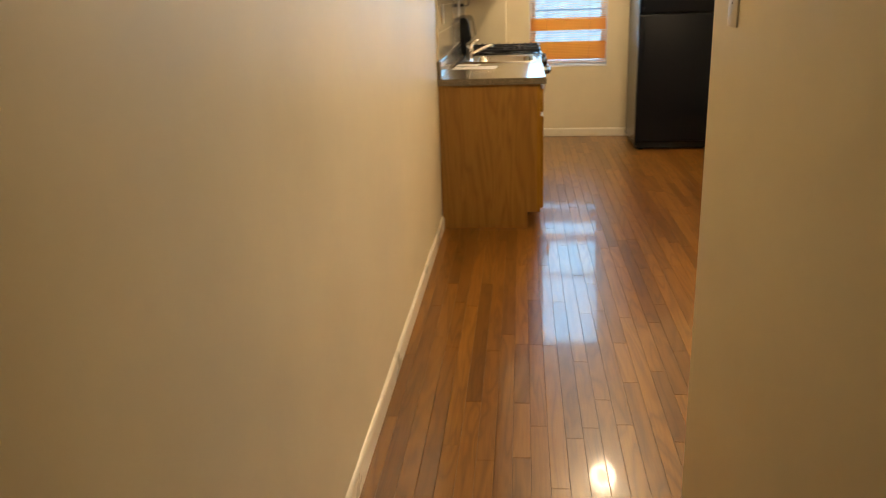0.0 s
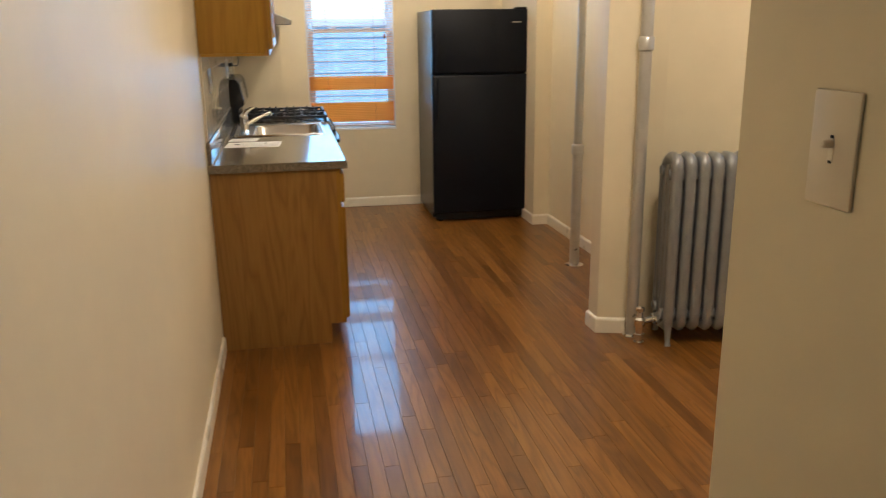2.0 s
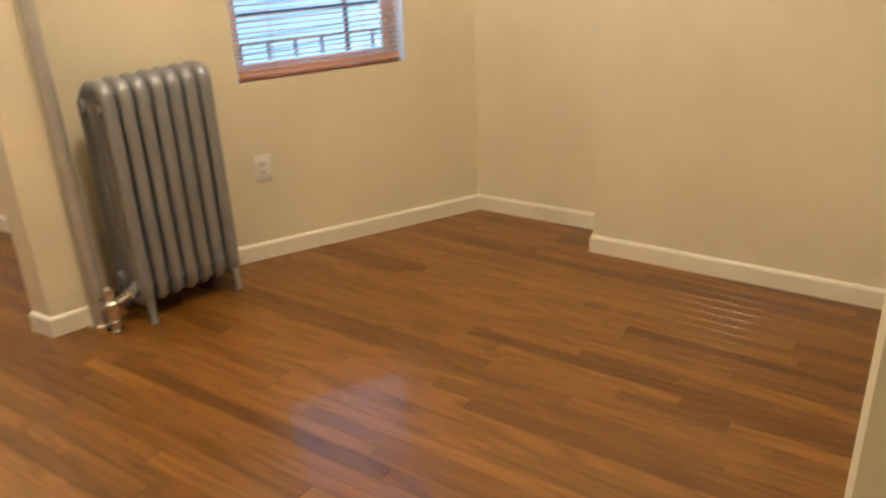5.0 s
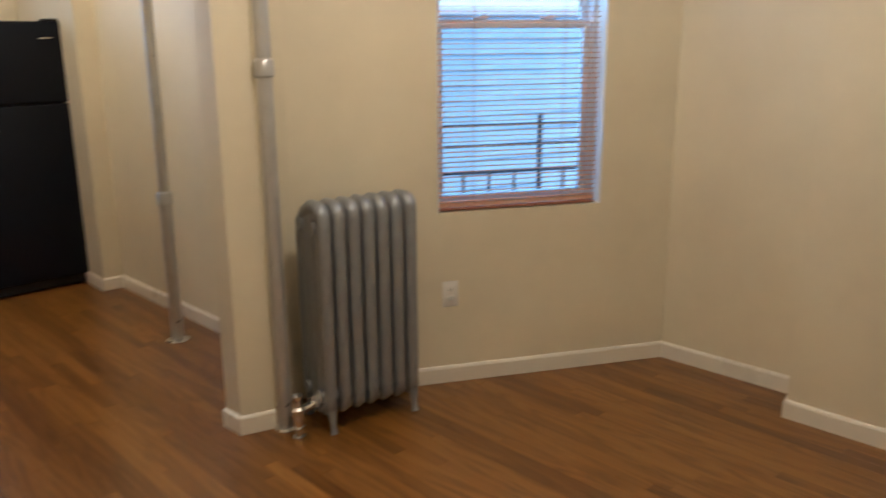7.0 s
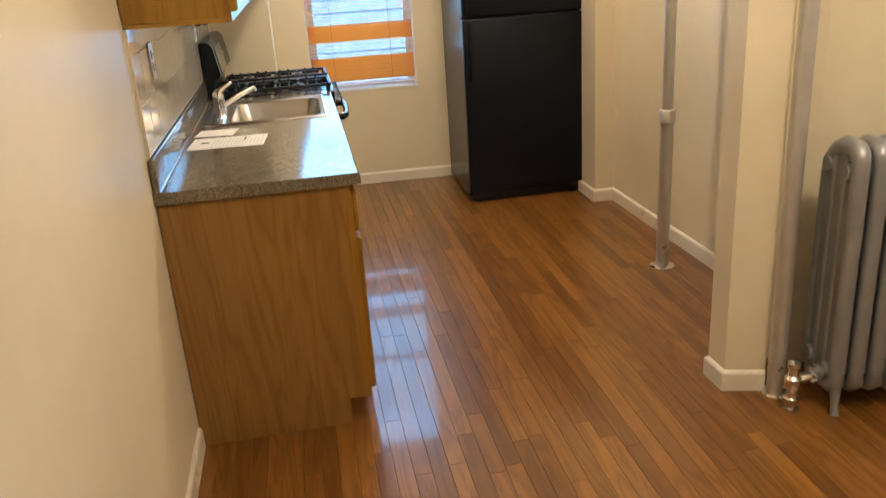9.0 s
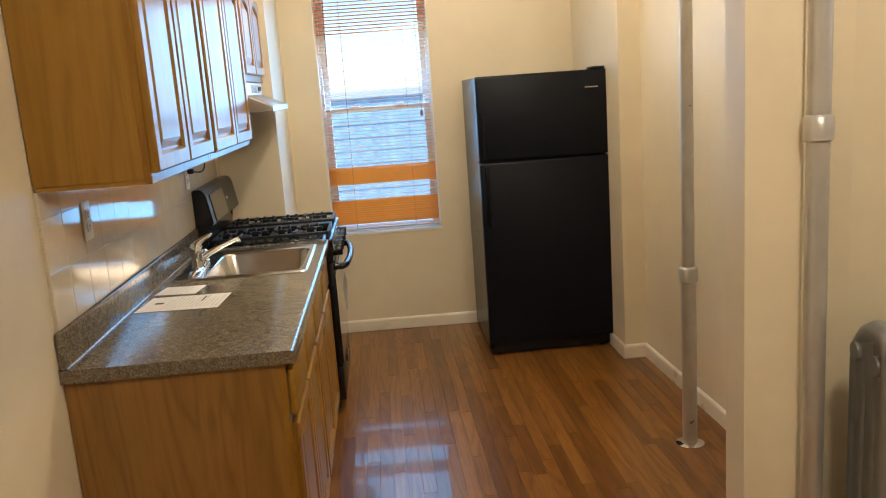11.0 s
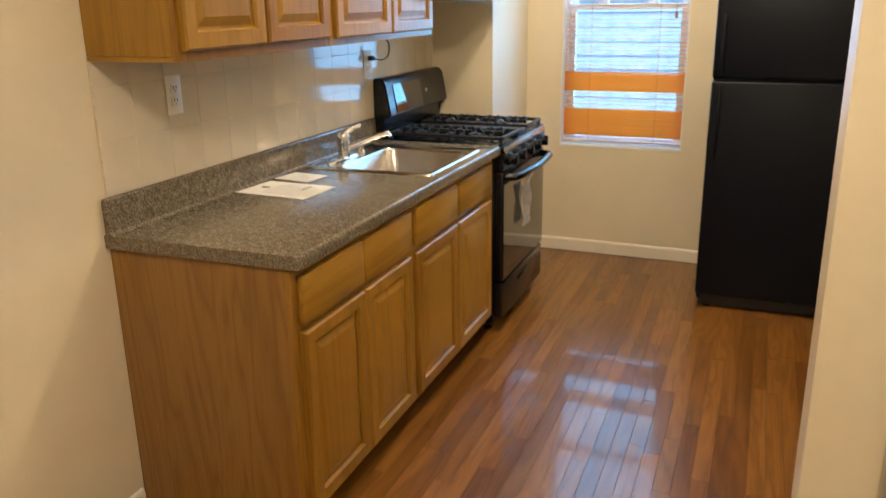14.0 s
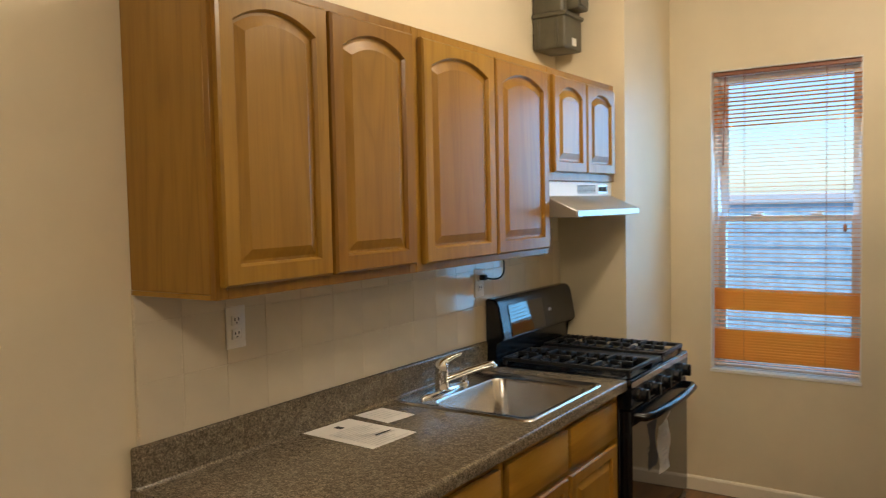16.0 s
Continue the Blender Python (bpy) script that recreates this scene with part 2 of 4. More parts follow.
DARK_GLASS = plain("black_oven_glass", (0.004, 0.004, 0.005), rough=0.05, wear=0.1, relief=0.0, coat=0.6)
RUBBER = plain("black_cord", (0.012, 0.012, 0.012), rough=0.55)
SILVER = plain("silver_radiator_paint", (0.305, 0.318, 0.33), rough=0.38, metal=0.45, grain=14.0, wear=0.08, relief=0.06)
PIPE = plain("silver_pipe_paint", (0.56, 0.55, 0.53), rough=0.3, metal=0.6, grain=12.0, wear=0.06, relief=0.03)
METER = plain("olive_grey_meter_paint", (0.085, 0.078, 0.052), rough=0.4, grain=20.0, wear=0.15)
TILE = plain("cream_glazed_tile", (0.67, 0.595, 0.455), rough=0.06, grain=6.0, wear=0.04, relief=0.01)
GROUT = plain("pale_grout", (0.65, 0.575, 0.44), rough=0.85, grain=200.0, relief=0.2)
PAPER = plain("white_paper", (0.85, 0.83, 0.78), rough=0.8, grain=60.0, wear=0.03)
INK = plain("black_ink", (0.03, 0.03, 0.03), rough=0.8)
GREY_INK = plain("grey_print", (0.7, 0.685, 0.645), rough=0.8)
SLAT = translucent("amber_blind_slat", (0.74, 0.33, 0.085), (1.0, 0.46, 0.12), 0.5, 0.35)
# Pale wood in the living room; in the kitchen, amber slats lightened by daylight.
SLAT_PALE = translucent("pale_wood_and_lit_slat", (0.8, 0.5, 0.3), (1.0, 0.63, 0.38), 0.6, 0.4)
RAIL_PALE = plain("pale_pinkish_blind_rail", (0.66, 0.56, 0.5), rough=0.4, grain=30.0)
RAIL_WOOD = plain("reddish_brown_blind_rail", (0.3, 0.12, 0.07), rough=0.4, grain=30.0)
HOOD = plain("satin_grey_hood_metal", (0.42, 0.43, 0.44), rough=0.35, metal=0.7, grain=20.0, wear=0.05)
GLASS = glazed("window_glass")
LAMP_GLASS = glowing("lit_frosted_lamp_glass", (1.0, 0.83, 0.6), 6.0)
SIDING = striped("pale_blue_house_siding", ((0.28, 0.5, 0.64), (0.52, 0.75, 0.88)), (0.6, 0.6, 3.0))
# Pale grey brick with the blue cast of daylight put into its colour.
BRICKWORK = striped("daylight_tinted_grey_brick", ((0.28, 0.49, 0.66), (0.56, 0.78, 0.9)), (9.0, 9.0, 9.0))
RAILING = plain("blue_black_iron_railing", (0.1, 0.12, 0.14), rough=0.5)
GROUND = striped("grey_yard_concrete", ((0.22, 0.22, 0.21), (0.34, 0.33, 0.31)), (0.8, 0.8, 0.8))
DARK_PANE = plain("dark_far_pane", (0.05, 0.06, 0.08), rough=0.08)


# ---- mesh helpers ----
def box(bm, x0, x1, y0, y1, z0, z1, bevel=0.0, segments=1):
    made = bmesh.ops.create_cube(bm, size=1.0)["verts"]
    for v in made:
        v.co = Vector((x0 + (v.co.x + 0.5) * (x1 - x0), y0 + (v.co.y + 0.5) * (y1 - y0), z0 + (v.co.z + 0.5) * (z1 - z0)))
    if bevel:
        edges = list({e for v in made for e in v.link_edges})
        bmesh.ops.bevel(bm, geom=edges, offset=bevel, segments=segments, affect="EDGES", profile=0.5)
    return bm


def rod(bm, a, b, r0, r1=None, sides=16):
    a, b = Vector(a), Vector(b)
    r1 = r0 if r1 is None else r1
    turn = (b - a).to_track_quat("Z", "Y").to_matrix().to_4x4()
    bmesh.ops.create_cone(bm, cap_ends=True, segments=sides, radius1=r0, radius2=r1, depth=(b - a).length, matrix=Matrix.Translation((a + b) / 2) @ turn)
    return bm


def lathe(bm, profile, sides=20, place=(0, 0, 0), axis="Z"):
    """Spin a profile of (radius, height)."""
    turn = {"Z": Matrix(), "X": Matrix.Rotation(radians(90), 4, "Y"), "Y": Matrix.Rotation(radians(-90), 4, "X")}[axis]
    m = Matrix.Translation(place) @ turn
    rings = []
    for r, h in profile:
        rings.append([bm.verts.new(m @ Vector((r * math.cos(2 * math.pi * k / sides), r * math.sin(2 * math.pi * k / sides), h))) for k in range(sides)])
    for a, b in zip(rings, rings[1:]):
        for k in range(sides):
            bm.faces.new((a[k], a[(k + 1) % sides], b[(k + 1) % sides], b[k]))
    bm.faces.new(rings[0][::-1])
    bm.faces.new(rings[-1])
    return bm


def tube(bm, points, r, sides=10):
    """A round tube along points."""
    pts = [Vector(p) for p in points]
    rings = []
    for k, p in enumerate(pts):
        ahead = (pts[min(k + 1, len(pts) - 1)] - pts[max(k - 1, 0)]).normalized()
        side = ahead.cross(Vector((0.13, 0.31, 1.0))).normalized()
        up = side.cross(ahead)
        rr = r[k] if isinstance(r, (list, tuple)) else r
        rings.append([bm.verts.new(p + rr * (math.cos(2 * math.pi * n / sides) * side + math.sin(2 * math.pi * n / sides) * up)) for n in range(sides)])
    for a, b in zip(rings, rings[1:]):
        for n in range(sides):
            bm.faces.new((a[n], a[(n + 1) % sides], b[(n + 1) % sides], b[n]))
    bm.faces.new(rings[0][::-1])
    bm.faces.new(rings[-1])
    return bm


def hoop(bm, points, r, sides=16, flat=1.0):
    """A tube along (y, z) points of the plane x = 0, with no twist; flat scales it across the plane."""
    pts = [Vector((0, *p)) for p in points]
    rings = []
    for k, p in enumerate(pts):
        ahead = (pts[min(k + 1, len(pts) - 1)] - pts[max(k - 1, 0)]).normalized()
        side, up = Vector((flat, 0, 0)), Vector((0, -ahead.z, ahead.y))
        rings.append([bm.verts.new(p + r[k] * (math.cos(2 * math.pi * n / sides) * side + math.sin(2 * math.pi * n / sides) * up)) for n in range(sides)])
    for a, b in zip(rings, rings[1:]):
        for n in range(sides):
            bm.faces.new((a[n], a[(n + 1) % sides], b[(n + 1) % sides], b[n]))
    bm.faces.new(rings[0][::-1])
    bm.faces.new(rings[-1])
    return bm


def arc_points(a, b, c, steps=10):
    """A quadratic curve from a to c, drawn towards b."""
    a, b, c = Vector(a), Vector(b), Vector(c)
    return [(1 - s) ** 2 * a + 2 * s * (1 - s) * b + s * s * c for s in (k / steps for k in range(steps + 1))]


def prism(bm, outline, z0, z1):
    """An upright prism on a plan outline."""
    low = [bm.verts.new((x, y, z0)) for x, y in outline]
    high = [bm.verts.new((x, y, z1)) for x, y in outline]
    n = len(outline)
    for k in range(n):
        bm.faces.new((low[k], low[(k + 1) % n], high[(k + 1) % n], high[k]))
    bmesh.ops.triangulate(bm, faces=[bm.faces.new(low[::-1]), bm.faces.new(high)])
    bmesh.ops.recalc_face_normals(bm, faces=bm.faces)
    return bm


def extrude_profile(bm, outline, p0, p1, drop=0.0):
    """Sweep an upright outline of (out, up) along the floor line p0 to p1; out is to the right of the way."""
    p0, p1 = Vector((*p0, drop)), Vector((*p1, drop))
    way = (p1 - p0).normalized()
    out = Vector((way.y, -way.x, 0))
    a = [bm.verts.new(p0 + out * o + Vector((0, 0, u))) for o, u in outline]
    b = [bm.verts.new(p1 + out * o + Vector((0, 0, u))) for o, u in outline]
    n = len(outline)
    for k in range(n):
        bm.faces.new((a[k], a[(k + 1) % n], b[(k + 1) % n], b[k]))
    bm.faces.new(a[::-1])
    bm.faces.new(b)
    bmesh.ops.recalc_face_normals(bm, faces=bm.faces)
    return bm


def mesh_of(name, bm, mat, smooth=None):
    bmesh.ops.recalc_face_normals(bm, faces=bm.faces)
    data = bpy.data.meshes.new(name)
    bm.to_mesh(data)
    bm.free()
    data.materials.append(mat)
    if smooth is not None:
        data.shade_smooth()
        data.set_sharp_from_angle(angle=radians(smooth))
    return data


def part(name, bm, mat, parent=None, label="", smooth=40):
    ob = new(name, mesh_of(name, bm, mat, smooth))
    if parent is not None:
        ob.parent = parent
    return tagged(ob, label=label)


def thing(name, place, label, category, turn=0.0, group="", kind=""):
    ob = new(name)
    ob.empty_display_size = 0.1
    ob.matrix_basis = pose(*place, 0, 0, turn)
    return tagged(ob, label=label, category=category, group=group, kind=kind)


def setting(name, bm, mat, label, category):
    return tagged(part(name, bm, mat, smooth=None), label=label, category=category, kind="structure")


# ---- the shell ----
CEILING = 2.85
P0, P1 = Vector((2.6605, 4.9435)), Vector((3.7375, 4.36))
ALONG = (P1 - P0).normalized()
OUT = Vector((-ALONG.y, ALONG.x))
SKEW = math.degrees(math.atan2(ALONG.y, ALONG.x))
BACK = math.degrees(math.atan2(-0.0345, 1.0))


def back_y(x):
    return 8.4205 - 0.0345 * x


def pierced(bm, length, height, thick, holes):
    """A slab along +x, its room face at y = 0 and its outer face at y = thick, with rectangular holes (x0, x1, z0, z1)."""
    xs = sorted({0.0, length, *(v for h in holes for v in h[:2])})
    zs = sorted({0.0, height, *(v for h in holes for v in h[2:])})
    solid = {}
    for i in range(len(xs) - 1):
        for k in range(len(zs) - 1):
            x, z = (xs[i] + xs[i + 1]) / 2, (zs[k] + zs[k + 1]) / 2
            solid[i, k] = not any(h[0] < x < h[1] and h[2] < z < h[3] for h in holes)
    quad = lambda *p: bm.faces.new([bm.verts.new(v) for v in p])  # noqa: E731
    for (i, k), full in solid.items():
        if not full:
            continue
        x0, x1, z0, z1 = xs[i], xs[i + 1], zs[k], zs[k + 1]
        quad((x0, 0, z0), (x1, 0, z0), (x1, 0, z1), (x0, 0, z1))
        quad((x1, thick, z0), (x0, thick, z0), (x0, thick, z1), (x1, thick, z1))
        if not solid.get((i - 1, k)):
            quad((x0, thick, z0), (x0, 0, z0), (x0, 0, z1), (x0, thick, z1))
        if not solid.get((i + 1, k)):
            quad((x1, 0, z0), (x1, thick, z0), (x1, thick, z1), (x1, 0, z1))
        if not solid.get((i, k - 1)):
            quad((x0, thick, z0), (x1, thick, z0), (x1, 0, z0), (x0, 0, z0))
        if not solid.get((i, k + 1)):
            quad((x0, 0, z1), (x1, 0, z1), (x1, thick, z1), (x0, thick, z1))
    bmesh.ops.remove_doubles(bm, verts=bm.verts, dist=1e-5)
    return bm


setting("wall_west", box(bmesh.new(), -0.14, 0.0, -1.2, 8.75, -0.02, CEILING), WALL, "long cream-painted wall beside the passage and kitchen", "wall")
wall = setting("wall_north", pierced(bmesh.new(), 2.9, CEILING, 0.26, [(0.762, 1.488, 0.668, 2.262)]), WALL, "cream-painted kitchen wall pierced by a tall window", "wall")
wall.matrix_basis = pose(-0.2, 8.4275, 0, 0, 0, BACK)
setting("chase", prism(bmesh.new(), [(0.0, 7.70), (0.352, 7.70), (0.344, 8.42), (0.0, 8.435)], 0.0, CEILING), WALL, "cream-painted boxed pipe chase beside the stove", "wall")
setting("wall_pier", prism(bmesh.new(), [(2.216, 7.38), (2.337, 7.38), (2.6, 7.38), (2.6, 8.34), (2.21, 8.345)], 0.0, CEILING), WALL, "cream-painted pier beside the refrigerator", "wall")
setting("wall_east", prism(bmesh.new(), [(2.34, 7.38), (2.362, 6.1), (2.37, 5.32), (2.6, 5.32), (2.6, 7.38)], 0.0, CEILING), WALL, "cream-painted recessed kitchen side wall", "wall")
inner = P0 - ALONG * ((2.66 - 1.98) / ALONG.x)
setting("column", prism(bmesh.new(), [(1.845, 5.085), (1.98, 5.045), (1.98, inner.y), (2.2, P0.y + (2.66 - 2.2) * 0.5417), (2.6, 5.33), (2.37, 5.36), (1.842, 5.195)], 0.0, CEILING), WALL, "cream-painted column at the end of the partition", "wall")
wall = setting("wall_slanted", pierced(bmesh.new(), 1.77, CEILING, 0.24, [(0.545 + 0.098, 0.545 + 0.866, 0.785, 2.36)]), WALL, "slanted cream-painted wall pierced by a window", "wall")
start = P0 - ALONG * 0.545
wall.matrix_basis = pose(start.x, start.y, 0, 0, 0, SKEW)
setting("wall_alcove", prism(bmesh.new(), [(3.7355, 4.362), (3.76, 3.7), (3.95, 3.7), (3.95, 4.4)], 0.0, CEILING), WALL, "cream-painted alcove wall beside the chimney breast", "wall")
setting("chimney_breast", prism(bmesh.new(), [(3.52, 3.645), (3.59, 0.7), (3.95, 0.7), (3.95, 3.7), (3.76, 3.702)], 0.0, CEILING), WALL, "cream-painted chimney breast of the living room", "wall")
setting("wall_passage", box(bmesh.new(), 0.911, 1.03, -1.2, 2.37, 0.0, CEILING, 0.004), WALL, "cream-painted passage wall with a light switch", "wall")
setting("wall_south", box(bmesh.new(), 1.03, 3.6, 0.6, 0.72, 0.0, CEILING), WALL, "plain cream wall closing the living room", "wall")
setting("wall_end", box(bmesh.new(), 0.0, 0.911, -1.3, -1.2, 0.0, CEILING), WALL, "plain cream wall closing the passage", "wall")
setting("ceiling", box(bmesh.new(), -0.14, 4.0, -1.3, 8.8, CEILING, CEILING + 0.1), CEIL, "plain off-white painted ceiling", "ceiling")

BASE = [(0, 0), (0.013, 0), (0.013, 0.066), (0.010, 0.073), (0.006, 0.077), (0, 0.079)]


def baseboard(points):
    bm = bmesh.new()
    pts = [Vector(p) for p in points]
    outs = []
    for k, p in enumerate(pts):
        ways = []
        if k > 0:
            ways.append((p - pts[k - 1]).normalized())
        if k + 1 < len(pts):
            ways.append((pts[k + 1] - p).normalized())
        normals = [Vector((w.y, -w.x)) for w in ways]
        mid = sum(normals, Vector((0, 0)))
        mid = mid / mid.dot(normals[0]) if len(normals) > 1 else mid
        outs.append(mid)
    rings = [[bm.verts.new((p.x + o.x * d, p.y + o.y * d, h)) for d, h in BASE] for p, o in zip(pts, outs)]
    n = len(BASE)
    for a, b in zip(rings, rings[1:]):
        for k in range(n):
            bm.faces.new((a[k], a[(k + 1) % n], b[(k + 1) % n], b[k]))
    bm.faces.new(rings[0])
    bm.faces.new(rings[-1][::-1])
    return setting("baseboard", bm, TRIM, "cream gloss-painted wooden baseboard along the wall", "baseboard")


near_end = P0 - ALONG * 0.40
baseboard([(0.0, -1.2), (0.0, 5.228)])
baseboard([(0.344, 7.71), (0.344, back_y(0.344)), (2.2, back_y(2.2))])
baseboard([(2.216, 8.33), (2.216, 7.38), (2.34, 7.38), (2.362, 6.1), (2.37, 5.33)])
baseboard([(2.36, 5.357), (1.842, 5.195), (1.845, 5.085), (1.978, 5.0455)])
baseboard([tuple(near_end), tuple(P1), (3.76, 3.70), (3.52, 3.645), (3.588, 0.75)])
baseboard([(1.03, 2.37), (0.911, 2.37), (0.911, -1.2)])


# ---- windows ----
def sash_window(name, label, width, z0, z1, mid, origin, turn, depth, sill_out):
    """A double-hung window in a hole; local x runs along the wall, y outwards, from the hole's lower left corner on the room face."""
    top = thing(name, (*origin, 0), label, "window", turn, kind="structure")
    f = 0.024
    d0, d1 = depth, depth + 0.09
    bm = bmesh.new()
    box(bm, 0.0, f, d0, d1, z0, z1, 0.003)
    box(bm, width - f, width, d0, d1, z0, z1, 0.003)
    box(bm, f, width - f, d0, d1, z1 - f, z1, 0.003)
    box(bm, f, width - f, d0, d1, z0, z0 + f * 0.8, 0.003)
    part("window_frame", bm, VINYL, top)
    for sash, a, b, y in (("upper_sash", mid - 0.02, z1 - f, d0 + 0.055), ("lower_sash", z0 + f * 0.8, mid + 0.02, d0 + 0.02)):
        bm = bmesh.new()
        s = 0.034
        box(bm, f, f + s, y, y + 0.03, a, b, 0.004)
        box(bm, width - f - s, width - f, y, y + 0.03, a, b, 0.004)
        box(bm, f + s, width - f - s, y, y + 0.03, b - s, b, 0.004)
        box(bm, f + s, width - f - s, y, y + 0.03, a, a + s, 0.004)
        ob = part(sash, bm, VINYL, top)
        pane = part("pane", box(bmesh.new(), f + s, width - f - s, y + 0.013, y + 0.017, a + s, b - s), GLASS, ob, "clear window glass")
        pane.visible_shadow = False
        if sash == "lower_sash":
            for c in (0.3, 0.7):
                bm = bmesh.new()
                box(bm, width * c - 0.03, width * c + 0.03, y - 0.012, y + 0.03, b, b + 0.012, 0.004)
                box(bm, width * c - 0.005, width * c + 0.035, y - 0.006, y + 0.012, b + 0.012, b + 0.022, 0.003)
                part("sash_lock", bm, VINYL, ob)
    # thin white lining on the reveal
    bm = bmesh.new()
    box(bm, -0.004, 0.006, 0.002, d0, z0, z1)
    box(bm, width - 0.006, width + 0.004, 0.002, d0, z0, z1)
    box(bm, 0.006, width - 0.006, 0.002, d0, z1 - 0.006, z1 + 0.004)
    part("reveal_lining", bm, WHITE, top)
    part("window_sill", box(bmesh.new(), -0.004, width + 0.004, sill_out, d0, z0 - 0.004, z0 + 0.012, 0.002), WHITE, top)
    return top


def slat_mesh(name, length, tilt, mat, width=0.019):
    """One curved blind slat along x, tilted, its middle at the origin."""
    bm = bmesh.new()
    c, s = math.cos(tilt), math.sin(tilt)
    rows = []
    for w, up in ((-0.5, 0.0), (-0.17, 0.0016), (0.17, 0.0016), (0.5, 0.0)):
        y, z = w * width, up
        rows.append([bm.verts.new((x, y * c - (z + t) * s, y * s + (z + t) * c)) for t in (0.0, 0.0007) for x in (0.0, length)])
    for a, b in zip(rows, rows[1:]):
        bm.faces.new((a[0], a[1], b[1], b[0]))
        bm.faces.new((a[2], b[2], b[3], a[3]))
    return mesh_of(name, bm, mat, 60)


def venetian_blind(label, width, z0, z1, origin, turn, depth, closed, pitch, tilt, mat_open, mat_closed, rail_mat, low_rail, wand_len, half_shut=()):
    top = thing("window_blind", (*origin, 0), label, "blind", turn)
    part("headrail", box(bmesh.new(), 0.0, width, depth - 0.012, depth + 0.012, z1 - 0.02, z1, 0.002), rail_mat, top, "brown metal headrail")
    part("bottom_rail", box(bmesh.new(), 0.0, width, depth - 0.013, depth + 0.013, z0, z0 + 0.014, 0.004), low_rail[0], top, low_rail[1])
    # The kitchen's open slats take a paler copy, daylight put into the colour.
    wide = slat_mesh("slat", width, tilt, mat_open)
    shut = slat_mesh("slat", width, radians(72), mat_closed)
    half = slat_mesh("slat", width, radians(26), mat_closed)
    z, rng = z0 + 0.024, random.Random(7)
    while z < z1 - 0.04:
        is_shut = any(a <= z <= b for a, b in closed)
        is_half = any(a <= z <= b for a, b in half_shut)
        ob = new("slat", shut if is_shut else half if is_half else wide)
        ob.parent = top
        ob.matrix_basis = pose(0, depth, z, rng.uniform(-2.5, 2.5), rng.uniform(-0.12, 0.12), 0)
        z += 0.0145 if is_shut else pitch
    for c in (0.22, 0.78):
        bm = bmesh.new()
        for dy in (-0.013, 0.013):
            rod(bm, (width * c, depth + dy, z0 + 0.01), (width * c, depth + dy, z1 - 0.02), 0.0009, sides=5)
        part("ladder_cord", bm, RAIL_WOOD, top)
    if wand_len:
        bm = bmesh.new()
        rod(bm, (width * 0.09, depth - 0.022, z1 - 0.03), (width * 0.075, depth - 0.026, z1 - 0.03 - wand_len), 0.004, sides=6)
        part("tilt_wand", bm, RAIL_WOOD, top, "thin brown tilt wand")
        bm = tube(bmesh.new(), arc_points((width * 0.9, depth - 0.02, z1 - 0.03), (width * 0.9, depth - 0.025, z1 - 0.4), (width * 0.905, depth - 0.02, z1 - 0.8)), 0.0012, 5)
        lathe(bm, [(0.002, 0), (0.009, 0.006), (0.009, 0.03), (0.003, 0.04)], 10, (width * 0.905, depth - 0.02, z1 - 0.84))
        part("lift_cord", bm, RAIL_WOOD, top, "lift cord with a dark tassel")
    return top


hole1 = (0.5618, back_y(0.5618))
sash_window("window_1", "white double-hung vinyl window above the kitchen baseboard", 0.726, 0.668, 2.262, 1.48, hole1, BACK, 0.06, -0.004)
venetian_blind("amber mini blind with shut bands and open slats coloured as daylit, in the kitchen window", 0.704, 0.695, 2.256, (0.573, back_y(0.573)), BACK, 0.035,
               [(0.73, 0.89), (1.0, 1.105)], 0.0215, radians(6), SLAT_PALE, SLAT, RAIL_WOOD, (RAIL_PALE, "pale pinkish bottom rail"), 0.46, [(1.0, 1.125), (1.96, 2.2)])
hole2 = P0 + ALONG * 0.098
sash_window("window_2", "white double-hung vinyl window in the slanted wall", 0.768, 0.785, 2.36, 1.575, tuple(hole2), SKEW, 0.10, 0.045)
hang = P0 + ALONG * 0.106
venetian_blind("pale wood-tone mini blind lowered over the living room window", 0.735, 0.789, 2.35, tuple(hang), SKEW, 0.03,
               [(0.80, 0.826)], 0.0215, radians(4), SLAT_PALE, SLAT_PALE, RAIL_WOOD, (RAIL_WOOD, "reddish-brown bottom rail"), 0)


# ---- outdoors ----
setting("ground", box(bmesh.new(), -400, 400, -400, 400, -3.3, -3.1), GROUND, "grey concrete yard running to the horizon", "ground")


